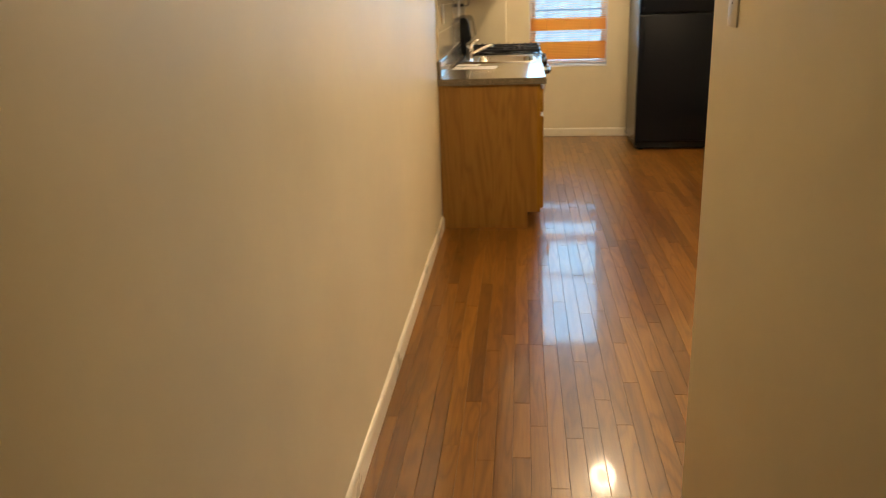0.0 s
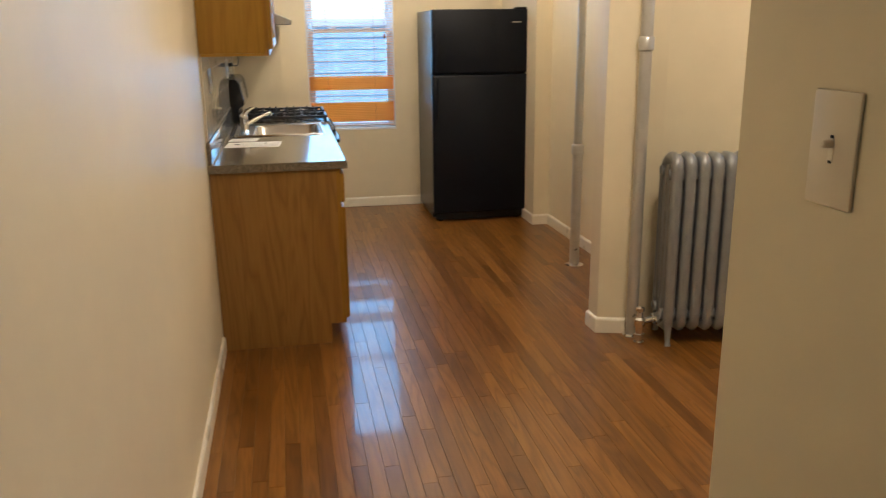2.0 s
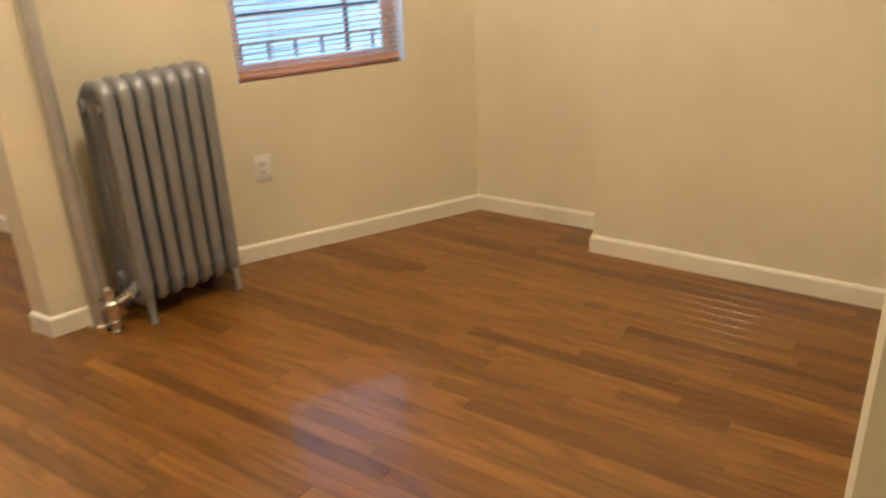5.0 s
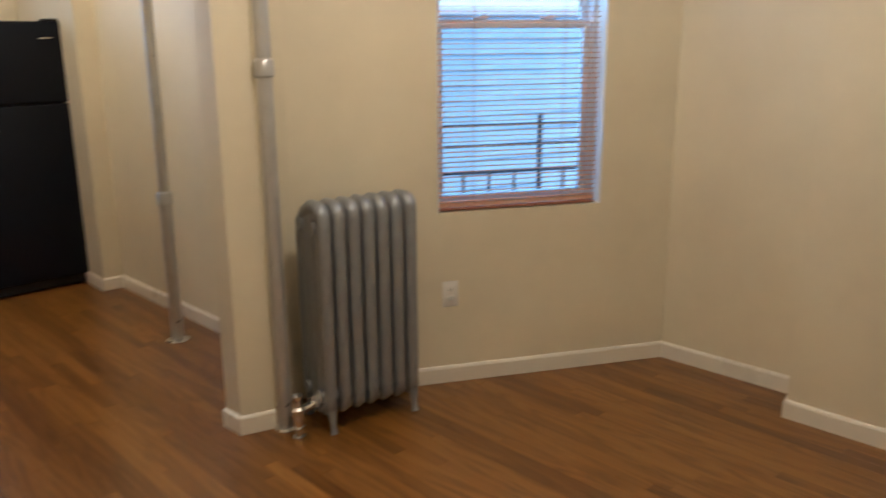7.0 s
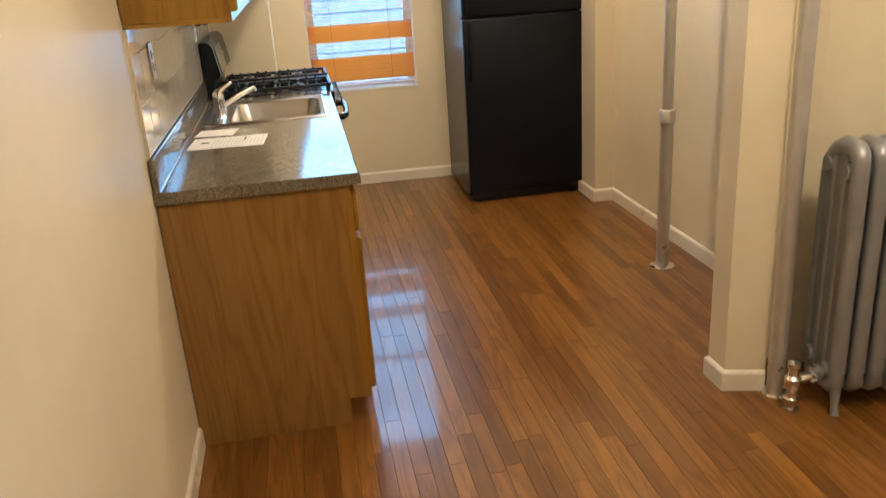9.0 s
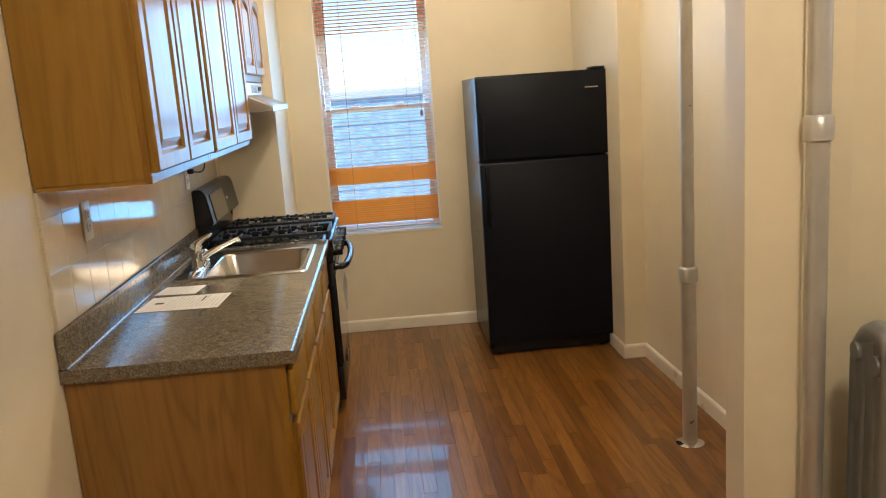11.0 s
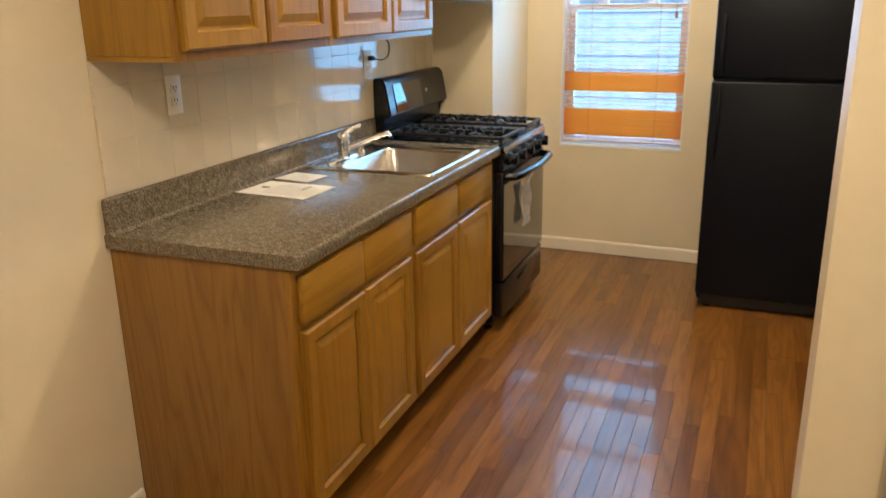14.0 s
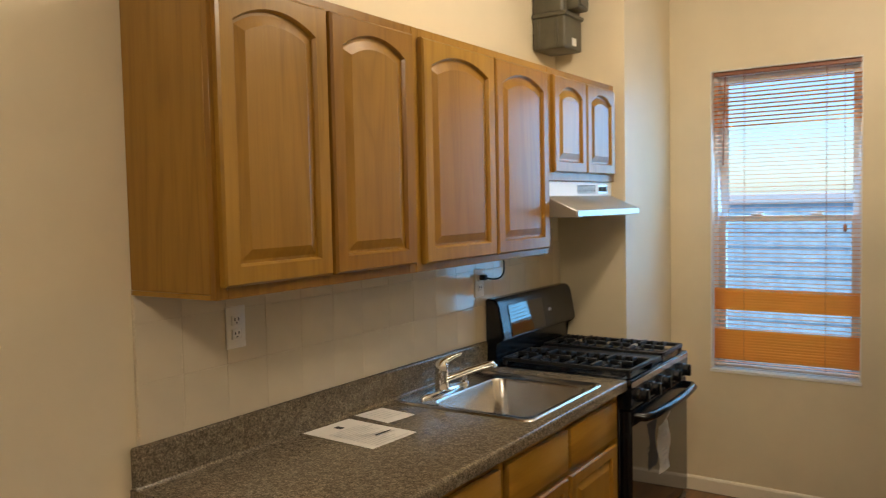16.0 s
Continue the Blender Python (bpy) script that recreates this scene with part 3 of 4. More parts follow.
def neighbour_house(label, place, turn, w, d, h, mat, course, windows):
    top = thing("house", place, label, "house", turn)
    part("wall", box(bmesh.new(), -w / 2, w / 2, 0, d, 0, h), mat, top)
    board = None
    z = 0.0
    while z < h:
        if board is None:
            bm = bmesh.new()
            vs = [bm.verts.new(p) for p in ((-w / 2, -0.002, course), (w / 2, -0.002, course), (w / 2, -0.016, 0.0), (-w / 2, -0.016, 0.0), (w / 2, -0.002, 0.0), (-w / 2, -0.002, 0.0))]
            bm.faces.new((vs[0], vs[1], vs[2], vs[3]))
            bm.faces.new((vs[3], vs[2], vs[4], vs[5]))
            board = mesh_of("board", bm, mat)
        ob = new("board", board)
        ob.parent = top
        ob.location = (0, 0, z)
        z += course
    part("roof", box(bmesh.new(), -w / 2 - 0.06, w / 2 + 0.06, -0.06, d + 0.06, h, h + 0.12, 0.02), VINYL, top, "pale flat roof edge")
    for x, z in windows:
        win = part("window", box(bmesh.new(), x - 0.5, x + 0.5, -0.06, 0.0, z, z + 1.5, 0.01), VINYL, top)
        part("pane", box(bmesh.new(), x - 0.42, x + 0.42, -0.07, -0.055, z + 0.08, z + 1.42), DARK_PANE, win)
    return top


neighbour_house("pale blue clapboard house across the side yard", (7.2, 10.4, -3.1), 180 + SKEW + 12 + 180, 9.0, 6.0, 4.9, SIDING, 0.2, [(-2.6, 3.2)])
neighbour_house("pale grey house behind the kitchen yard, tinted with blue daylight", (1.4, 13.2, -3.1), 0, 9.0, 6.0, 4.62, BRICKWORK, 0.16, [])

escape = thing("fire_escape", (P0.x + ALONG.x * 0.45 + OUT.x * 1.25, P0.y + ALONG.y * 0.45 + OUT.y * 1.25, 0.0), "dark iron fire escape railing outside the window", "fire escape", SKEW)
for zz in (0.74, 0.9, 1.02):
    part("rail", rod(bmesh.new(), (-1.4, 0, zz), (1.6, 0, zz), 0.008, sides=8), RAILING, escape)
for xx in (-0.62, 0.62):
    part("post", box(bmesh.new(), xx - 0.012, xx + 0.012, -0.012, 0.012, -0.2, 1.08, 0.003), RAILING, escape)
picket = mesh_of("picket", box(bmesh.new(), -0.007, 0.007, -0.007, 0.007, -0.2, 0.74), RAILING)
for k in range(18):
    ob = new("picket", picket)
    ob.parent, ob.location = escape, (-1.3 + k * 0.16, 0.0, 0)
part("deck", box(bmesh.new(), -1.4, 1.6, -1.0, 0.05, -0.24, -0.2), RAILING, escape)
part("stair_stringer", rod(bmesh.new(), (-1.3, 0.5, 2.3), (-0.35, 0.5, 0.0), 0.03, sides=8), RAILING, escape)
for xx in (-1.35, 1.55):
    part("support", box(bmesh.new(), xx - 0.03, xx + 0.03, -0.03, 0.03, -3.1, -0.2), RAILING, escape)


# ---- cabinet parts ----
def inset(loop, d):
    """Move a plan loop of (y, z) points inwards by d; the loop runs anticlockwise."""
    n, out = len(loop), []
    for k in range(n):
        a, b, c = Vector(loop[k - 1]), Vector(loop[k]), Vector(loop[(k + 1) % n])
        u, v = (b - a).normalized(), (c - b).normalized()
        p, q = Vector((-u.y, u.x)), Vector((-v.y, v.x))
        m = p + q
        out.append(tuple(b + m * (d / max(0.25, m.dot(p)))))
    return out


def door_outline(w, h, rail, arch):
    """The panel's outline, from the lower left corner anticlockwise, with a shouldered arch."""
    y0, y1, z0, z1 = rail, w - rail, rail, h - rail * 0.85
    pts = [(y0, z0), (y1, z0)]
    if not arch:
        return pts + [(y1, z1), (y0, z1)]
    shoulder, n = z1 - arch, 14
    half = (y1 - y0) / 2
    radius = (half * half + arch * arch) / (2 * arch)
    for k in range(n + 1):
        off = half * (1 - 2 * k / n)
        pts.append(((y0 + y1) / 2 + off, z1 - radius + math.sqrt(radius * radius - off * off)))
    return pts


def ring(bm, loop, x):
    return [bm.verts.new((x, y, z)) for y, z in loop]


def bridge(bm, a, b):
    n = len(a)
    for k in range(n):
        bm.faces.new((a[k], a[(k + 1) % n], b[(k + 1) % n], b[k]))


def cabinet_door(parent, y, z, w, h, x, rail=0.062, arch=0.0, mat=None, panel_mat=None):
    """A raised-panel door facing +x, its back on the plane x."""
    t = 0.02
    loop = door_outline(w, h, rail, arch)
    n = len(loop)
    if arch:
        outer = [(0, 0), (w, 0), (w, loop[2][1]), (w, h)] + [(p[0], h) for p in loop[4:n - 2]] + [(0, h), (0, loop[n - 1][1])]
    else:
        outer = [(0, 0), (w, 0), (w, h), (0, h)]
    mid = (w / 2, h / 2)
    small = [(mid[0] + (py - mid[0]) * (1 - 0.012 / w), mid[1] + (pz - mid[1]) * (1 - 0.012 / h)) for py, pz in outer]
    bm = bmesh.new()
    back, edge, front, lip = ring(bm, outer, 0), ring(bm, outer, t - 0.006), ring(bm, small, t), ring(bm, loop, t)
    low = ring(bm, inset(loop, 0.006), t - 0.009)
    rear = ring(bm, inset(loop, 0.006), 0)
    bridge(bm, back, edge), bridge(bm, edge, front), bridge(bm, front, lip), bridge(bm, lip, low), bridge(bm, low, rear), bridge(bm, rear, back)
    door = part("door", bm, mat or OAK, parent, smooth=28)
    door.location = (x, y, z)
    bm = bmesh.new()
    a, b, c = ring(bm, inset(loop, 0.005), t - 0.012), ring(bm, inset(loop, 0.013), t - 0.012), ring(bm, inset(loop, 0.038), t - 0.002)
    d = ring(bm, inset(loop, 0.005), 0.004)
    bridge(bm, d, a), bridge(bm, a, b), bridge(bm, b, c)
    bm.faces.new(c)
    bm.faces.new(d[::-1])
    part("panel", bm, panel_mat or OAK_GROOVE, door, smooth=14)
    return door


def drawer_front(parent, y, z, w, h, x):
    bm = box(bmesh.new(), 0, 0.02, 0, w, 0, h, 0.006, 2)
    ob = part("drawer_front", bm, OAK_FLAT, parent)
    ob.location = (x, y, z)
    return ob


# ---- base cabinets and worktop ----
def base_cabinet(label, y0, y1, doors, end_panel):
    top = thing("base_cabinet", (0.0, y0, 0.0), label, "cabinet", group="base cabinets under the worktop")
    w = y1 - y0
    bm = bmesh.new()
    outline = [(0.003, 0.0), (0.522, 0.0), (0.522, 0.10), (0.578, 0.10), (0.578, 0.868), (0.003, 0.868)]
    a, b = [bm.verts.new((x, 0.0, z)) for x, z in outline], [bm.verts.new((x, 0.018, z)) for x, z in outline]
    bridge(bm, a, b)
    bmesh.ops.triangulate(bm, faces=[bm.faces.new(a), bm.faces.new(b[::-1])])
    part("side_panel", bm, VENEER, top, smooth=20)
    part("carcass", box(bmesh.new(), 0.003, 0.578, 0.018, w, 0.10, 0.72), OAK, top)
    part("toe_kick", box(bmesh.new(), 0.44, 0.522, 0.018, w, 0.0, 0.10), OAK_FLAT, top, "shadowed oak toe kick")
    bm = bmesh.new()
    for s, e in ((0.0, 0.04), (w - 0.03, w)):
        box(bm, 0.578, 0.597, s, e, 0.10, 0.868, 0.001)
    for s, e in ((0.10, 0.14), (0.67, 0.71), (0.83, 0.868)):
        box(bm, 0.578, 0.5965, 0.04, w - 0.03, s, e, 0.001)
    part("face_frame", bm, OAK, top)
    for a0, a1 in doors:
        cabinet_door(top, a0 - y0, 0.118, a1 - a0, 0.558, 0.597, rail=0.046)
        drawer_front(top, a0 - y0, 0.70, a1 - a0, 0.138, 0.597)
    return top


base_cabinet("honey oak base cabinet with two raised-panel doors and drawers", 5.235, 6.008, [(5.262, 5.622), (5.632, 5.988)], True)
base_cabinet("honey oak sink base cabinet with raised-panel doors, beside the stove", 6.01, 6.935, [(6.034, 6.447), (6.467, 6.885)], False)

SINK = (0.045, 0.585, 6.24, 6.835)
counter = thing("worktop", (0.0, 5.222, 0.868), "grey-brown granite-pattern laminate worktop with a rolled edge", "countertop")


def worktop_slab(bm, y0, y1, x0=0.0, x1=0.632, nose=True):
    """Worktop between two places along the wall; the front edge is rolled."""
    pts = [(x0, 0.0), (x1, 0.0)]
    if nose:
        pts += [(x1 + 0.0, 0.024)] + [(x1 - 0.012 + 0.012 * math.cos(a), 0.026 + 0.012 * math.sin(a)) for a in (0.3, 0.7, 1.1, 1.5)]
    else:
        pts += [(x1, 0.038)]
    pts += [(x0, 0.038)]
    a, b = [bm.verts.new((x, y0, z)) for x, z in pts], [bm.verts.new((x, y1, z)) for x, z in pts]
    bridge(bm, a, b)
    bm.faces.new(a), bm.faces.new(b[::-1])


L = 1.728
bm = bmesh.new()
s0, s1 = SINK[2] + 0.03 - 5.222, SINK[3] - 0.03 - 5.222
worktop_slab(bm, 0.0, s0)
worktop_slab(bm, s1, L)
worktop_slab(bm, s0, s1, 0.0, SINK[0] + 0.03, False)
worktop_slab(bm, s0, s1, SINK[1] - 0.03, 0.632)
part("top", bm, LAMINATE, counter, smooth=50)
bm = bmesh.new()
box(bm, 0.001, 0.022, 0.0, L, 0.036, 0.144, 0.009, 4)
part("backsplash_strip", bm, LAMINATE, counter)
bm = bmesh.new()
for k in range(6):
    a0, a1 = radians(180 + 15 * k), radians(195 + 15 * k)
    p, q = ((0.034 + 0.013 * math.cos(c), 0.0505 + 0.013 * math.sin(c)) for c in (a0, a1))
    bm.faces.new([bm.verts.new((x, y, z)) for x, y, z in ((p[0], 0.001, p[1]), (q[0], 0.001, q[1]), (q[0], L - 0.001, q[1]), (p[0], L - 0.001, p[1]))])
bmesh.ops.remove_doubles(bm, verts=bm.verts, dist=1e-5)
part("cove", bm, LAMINATE, counter)

# ---- sink ----
sink = thing("sink", ((SINK[0] + SINK[1]) / 2, (SINK[2] + SINK[3]) / 2, 0.906), "brushed stainless steel drop-in kitchen sink", "sink")


def rounded(cx, cy, hx, hy, r, n=5):
    pts = []
    for sx, sy, a0 in ((1, 1, 0), (-1, 1, 90), (-1, -1, 180), (1, -1, 270)):
        for k in range(n + 1):
            a = radians(a0 + 90 * k / n)
            pts.append((cx + sx * (hx - r) + r * math.cos(a), cy + sy * (hy - r) + r * math.sin(a)))
    return pts


bm = bmesh.new()
hx, hy = (SINK[1] - SINK[0]) / 2, (SINK[3] - SINK[2]) / 2
loops = [(rounded(0, 0, hx, hy, 0.03), 0.0005), (rounded(0, 0, hx - 0.004, hy - 0.004, 0.03), 0.006), (rounded(0, 0, hx - 0.014, hy - 0.014, 0.025), 0.0065),
         (rounded(0, 0, hx - 0.018, hy - 0.018, 0.025), 0.003),
         (rounded(0.05, -0.02, 0.195, 0.235, 0.05), 0.003), (rounded(0.05, -0.02, 0.190, 0.230, 0.05), -0.006), (rounded(0.05, -0.02, 0.178, 0.218, 0.055), -0.135), (rounded(0.05, -0.02, 0.15, 0.19, 0.05), -0.155),
         (rounded(0.05, -0.02, 0.045, 0.045, 0.0449), -0.16)]
rings = [[bm.verts.new((x, y, z)) for x, y in pts] for pts, z in loops]
for a, b in zip(rings, rings[1:]):
    bridge(bm, a, b)
bm.faces.new(rings[-1])
part("basin", bm, STEEL, sink, smooth=50)
part("drain", lathe(bmesh.new(), [(0.0435, -0.158), (0.04, -0.152), (0.03, -0.155), (0.012, -0.156), (0.010, -0.146), (0.004, -0.145)], 20, (0.05, -0.02, 0)), CHROME, sink, "chrome strainer drain")

faucet = thing("faucet", (0.118, 6.445, 0.909), "chrome single-lever kitchen faucet on the sink", "faucet")
part("deck_plate", lathe(bmesh.new(), [(0.026, 0), (0.026, 0.008), (0.021, 0.014), (0.01, 0.015)], 20), CHROME, faucet)
ob = faucet.children[0]
ob.scale = (1.0, 5.2, 1.0)
part("body", lathe(bmesh.new(), [(0.027, 0.012), (0.025, 0.02), (0.023, 0.06), (0.025, 0.075), (0.025, 0.1), (0.018, 0.112), (0.004, 0.116)], 20), CHROME, faucet)
part("spout", tube(bmesh.new(), arc_points((0.01, 0.0, 0.045), (0.08, 0.06, 0.08), (0.15, 0.11, 0.1)) + [Vector((0.158, 0.116, 0.086))], [0.012] * 6 + [0.0105] * 5 + [0.01], 12), CHROME, faucet)
part("lever", tube(bmesh.new(), arc_points((0.0, 0.0, 0.104), (0.025, 0.016, 0.128), (0.062, 0.04, 0.142)), [0.018, 0.017, 0.015, 0.013, 0.012, 0.011, 0.01, 0.0095, 0.009, 0.008, 0.005], 10), CHROME, faucet)
sprayer = thing("side_sprayer", (0.115, 6.60, 0.909), "chrome sink sprayer cap", "faucet")
part("cap", lathe(bmesh.new(), [(0.02, 0), (0.02, 0.01), (0.014, 0.016), (0.013, 0.04), (0.016, 0.052), (0.008, 0.06)], 16), CHROME, sprayer)

# ---- wall cabinets ----
def wall_cabinet(label, y0, y1, z0, z1, doors, dz0, dz1, arch):
    top = thing("wall_cabinet", (0.0, y0, z0), label, "cabinet", group="wall cabinets over the worktop")
    w, h = y1 - y0, z1 - z0
    part("carcass", box(bmesh.new(), 0.003, 0.29, 0.0, w, 0.012, h, 0.001), OAK, top)
    part("bottom", box(bmesh.new(), 0.003, 0.29, 0.0, w, 0.0, 0.0115), OAK_FLAT, top)
    bm = bmesh.new()
    for s, e in ((0.0, 0.035), (w - 0.035, w)):
        box(bm, 0.29, 0.309, s, e, 0.0, h, 0.001)
    for s, e in ((0.0, 0.045), (h - 0.045, h)):
        box(bm, 0.29, 0.3085, 0.035, w - 0.035, s, e, 0.001)
    part("face_frame", bm, OAK, top)
    for a0, a1 in doors:
        cabinet_door(top, a0 - y0, dz0 - z0, a1 - a0, dz1 - dz0, 0.309, rail=0.045 if h > 0.5 else 0.042, arch=arch)
    return top


wall_cabinet("honey oak wall cabinet with two arched raised-panel doors", 5.247, 6.028, 1.387, 2.13, [(5.26, 5.628), (5.642, 6.012)], 1.415, 2.102, 0.042)
wall_cabinet("honey oak wall cabinet with arched doors, nearer the stove", 6.03, 6.953, 1.387, 2.13, [(6.06, 6.503), (6.514, 6.93)], 1.411, 2.102, 0.042)
wall_cabinet("short honey oak cabinet with arched doors above the range hood", 6.958, 7.665, 1.68, 2.13, [(6.983, 7.303), (7.315, 7.635)], 1.713, 2.102, 0.04)

# ---- range hood ----
hood = thing("range_hood", (0.0, 6.96, 1.53), "white enamelled range hood under the short cabinet", "range hood")
part("shell", box(bmesh.new(), 0.003, 0.30, 0.0, 0.70, 0.085, 0.149, 0.003), WHITE, hood)
bm = bmesh.new()
outline = [(0.003, 0.0), (0.43, 0.0), (0.43, 0.028), (0.30, 0.085), (0.003, 0.085)]
a, b = [bm.verts.new((x, 0.0, z)) for x, z in outline], [bm.verts.new((x, 0.70, z)) for x, z in outline]
bridge(bm, a, b)
bm.faces.new(a), bm.faces.new(b[::-1])
bmesh.ops.bevel(bm, geom=list(bm.edges), offset=0.003, segments=1, affect="EDGES")
part("canopy", bm, HOOD, hood, "satin grey sloping canopy")
part("front_lip", box(bmesh.new(), 0.43, 0.434, 0.004, 0.696, 0.002, 0.027, 0.001), STEEL, hood, "bright metal front lip")
for k in range(7):
    part("vent_slot", box(bmesh.new(), 0.3, 0.3015, 0.30, 0.50, 0.098 + k * 0.0055, 0.1005 + k * 0.0055), SLOT, hood)
part("switch_panel", box(bmesh.new(), 0.3, 0.303, 0.53, 0.64, 0.097, 0.137, 0.001), STEEL, hood)
for k in (0, 1):
    part("rocker_switch", box(bmesh.new(), 0.303, 0.309, 0.545 + 0.045 * k, 0.57 + 0.045 * k, 0.106, 0.128, 0.002), SLOT, hood)

# ---- stove ----
stove = thing("stove", (0.0, 6.95, 0.0), "black freestanding gas range with four burners", "stove")
SW = 0.73
part("body", box(bmesh.new(), 0.02, 0.60, 0.004, SW - 0.004, 0.045, 0.88, 0.004), BLACK, stove)
bm = bmesh.new()
box(bm, 0.01, 0.648, 0.0, SW, 0.88, 0.905, 0.008, 2)
box(bm, 0.06, 0.60, 0.03, SW - 0.03, 0.905, 0.909, 0.002)
part("cooktop", bm, BLACK, stove)
part("trim_strip", box(bmesh.new(), 0.6485, 0.6505, 0.006, SW - 0.006, 0.874, 0.896, 0.0005), STEEL, stove, "narrow reflective steel strip")
bm = bmesh.new()
outline = [(0.01, 0.90), (0.055, 0.90), (0.055, 1.0), (0.10, 1.02), (0.075, 1.165), (0.055, 1.19), (0.01, 1.19)]
a, b = [bm.verts.new((x, 0.0, z)) for x, z in outline], [bm.verts.new((x, SW, z)) for x, z in outline]
bridge(bm, a, b)
bm.faces.new(a), bm.faces.new(b[::-1])
bmesh.ops.bevel(bm, geom=list(bm.edges), offset=0.006, segments=2, affect="EDGES")
guard = part("backguard", bm, BLACK, stove)
panel = part("control_panel", box(bmesh.new(), 0.0, 0.003, 0.075, 0.395, -0.004, 0.13, 0.001), DARK_GLASS, guard, "glossy black control panel")
panel.matrix_basis = pose(0.0985, 0, 1.03, 0, -9.8, 0)
for y, z in ((0.45, 0.06), (0.466, 0.06)):
    bar = part("display_mark", box(bmesh.new(), 0.0, 0.001, y, y + 0.008, z, z + 0.014), PAPER, guard)
    bar.matrix_basis = pose(0.0988, 0, 1.03, 0, -9.8, 0)
for bx in (0.20, 0.47):
    for by in (0.168, 0.562):
        burner = part("burner", lathe(bmesh.new(), [(0.06, 0.0), (0.055, 0.008), (0.034, 0.009), (0.034, 0.018), (0.03, 0.022), (0.004, 0.023)], 20, (bx, by, 0.908)), IRON, stove)


def grate(y0, y1):
    bm = bmesh.new()
    x0, x1, z0, z1, t = 0.075, 0.63, 0.925, 0.94, 0.008
    for y in (y0, y1):
        box(bm, x0, x1, y - t, y + t, z0, z1, 0.002)
    for x in (x0, (x0 + x1) / 2, x1):
        box(bm, x - t, x + t, y0, y1, z0, z1, 0.002)
    for x in (x0 + 0.005, x1 - 0.005):
        for y in (y0, y1):
            box(bm, x - 0.008, x + 0.008, y - 0.008, y + 0.008, 0.906, z1, 0.002)
    my = (y0 + y1) / 2
    for cx in (0.20, 0.47):
        for dx, dy in ((1, 0), (-1, 0), (0, 1), (0, -1)):
            ax, ay = cx + dx * 0.03, my + dy * 0.03
            bx, by = cx + dx * 0.125, my + dy * (y1 - y0) / 2
            box(bm, min(ax, bx) - (t if dx == 0 else 0), max(ax, bx) + (t if dx == 0 else 0), min(ay, by) - (t if dy == 0 else 0), max(ay, by) + (t if dy == 0 else 0), z0 + 0.004, z1 + 0.006, 0.002)
    for cx in (0.20, 0.47):
        for dx in (-0.095, -0.048, 0.048, 0.095):
            for y, inward in ((y0, 1), (y1, -1)):
                a, e = sorted((y, y + inward * 0.062))
                box(bm, cx + dx - 0.0045, cx + dx + 0.0045, a, e, z0 + 0.004, z1 + 0.004, 0.0015)
                tip = y + inward * 0.058
                box(bm, cx + dx - 0.006, cx + dx + 0.006, tip - 0.009, tip + 0.009, z0 + 0.004, z1 + 0.014, 0.003)
    return part("grate", bm, IRON, stove, "black cast-iron burner grate")


grate(0.04, 0.295)
grate(0.435, 0.69)
part("centre_plate", box(bmesh.new(), 0.075, 0.63, 0.305, 0.425, 0.907, 0.93, 0.004, 2), IRON, stove, "flat black plate between the grates")
bm = bmesh.new()
outline = [(0.60, 0.79), (0.645, 0.79), (0.65, 0.874), (0.60, 0.88)]
a, b = [bm.verts.new((x, 0.004, z)) for x, z in outline], [bm.verts.new((x, SW - 0.004, z)) for x, z in outline]
bridge(bm, a, b)
bm.faces.new(a), bm.faces.new(b[::-1])
part("knob_panel", bm, BLACK, stove)
for k in range(5):
    y = 0.09 + k * 0.1375
    knob = part("knob", lathe(bmesh.new(), [(0.029, 0.0), (0.028, 0.012), (0.023, 0.016), (0.021, 0.034), (0.004, 0.036)], 18, (0.647, y, 0.832), "X"), BLACK, stove)
    part("pointer", box(bmesh.new(), 0.662, 0.69, y - 0.007, y + 0.007, 0.807, 0.857, 0.003), BLACK, knob)
door = part("oven_door", box(bmesh.new(), 0.603, 0.645, 0.006, SW - 0.006, 0.262, 0.783, 0.006, 2), BLACK, stove)
part("door_glass", box(bmesh.new(), 0.645, 0.648, 0.012, SW - 0.012, 0.27, 0.725, 0.001), DARK_GLASS, door, "reflective black glass front")
bm = bmesh.new()
tube(bm, [(0.645, 0.05, 0.757), (0.685, 0.055, 0.757), (0.70, 0.09, 0.757), (0.712, 0.25, 0.757), (0.715, SW / 2, 0.757), (0.712, SW - 0.25, 0.757), (0.70, SW - 0.09, 0.757), (0.685, SW - 0.055, 0.757), (0.645, SW - 0.05, 0.757)], 0.017, 12)
part("handle", bm, BLACK, door)
drawer = part("warming_drawer", box(bmesh.new(), 0.603, 0.643, 0.006, SW - 0.006, 0.075, 0.252, 0.006, 2), BLACK, stove)
part("drawer_pull", box(bmesh.new(), 0.643, 0.652, 0.28, 0.45, 0.185, 0.205, 0.004), BLACK, drawer)
for x in (0.08, 0.56):
    for y in (0.05, SW - 0.05):
        part("foot", lathe(bmesh.new(), [(0.018, 0.0), (0.018, 0.012), (0.009, 0.014), (0.009, 0.05)], 12, (x, y, 0)), BLACK, stove)

tag = thing("hang_tag", (0.668, 7.21, 0.47), "white printed paper tag hanging on the oven handle", "paper tag")
bm = bmesh.new()
rng = random.Random(3)
grid = [[bm.verts.new((0.006 * math.sin(j * 1.3 + i * 0.8) + 0.002 * i, 0.0 + i * 0.03 - 0.012 * (j / 6), j * 0.034)) for i in range(5)] for j in range(7)]
for j in range(6):
    for i in range(4):
        bm.faces.new((grid[j][i], grid[j][i + 1], grid[j + 1][i + 1], grid[j + 1][i]))
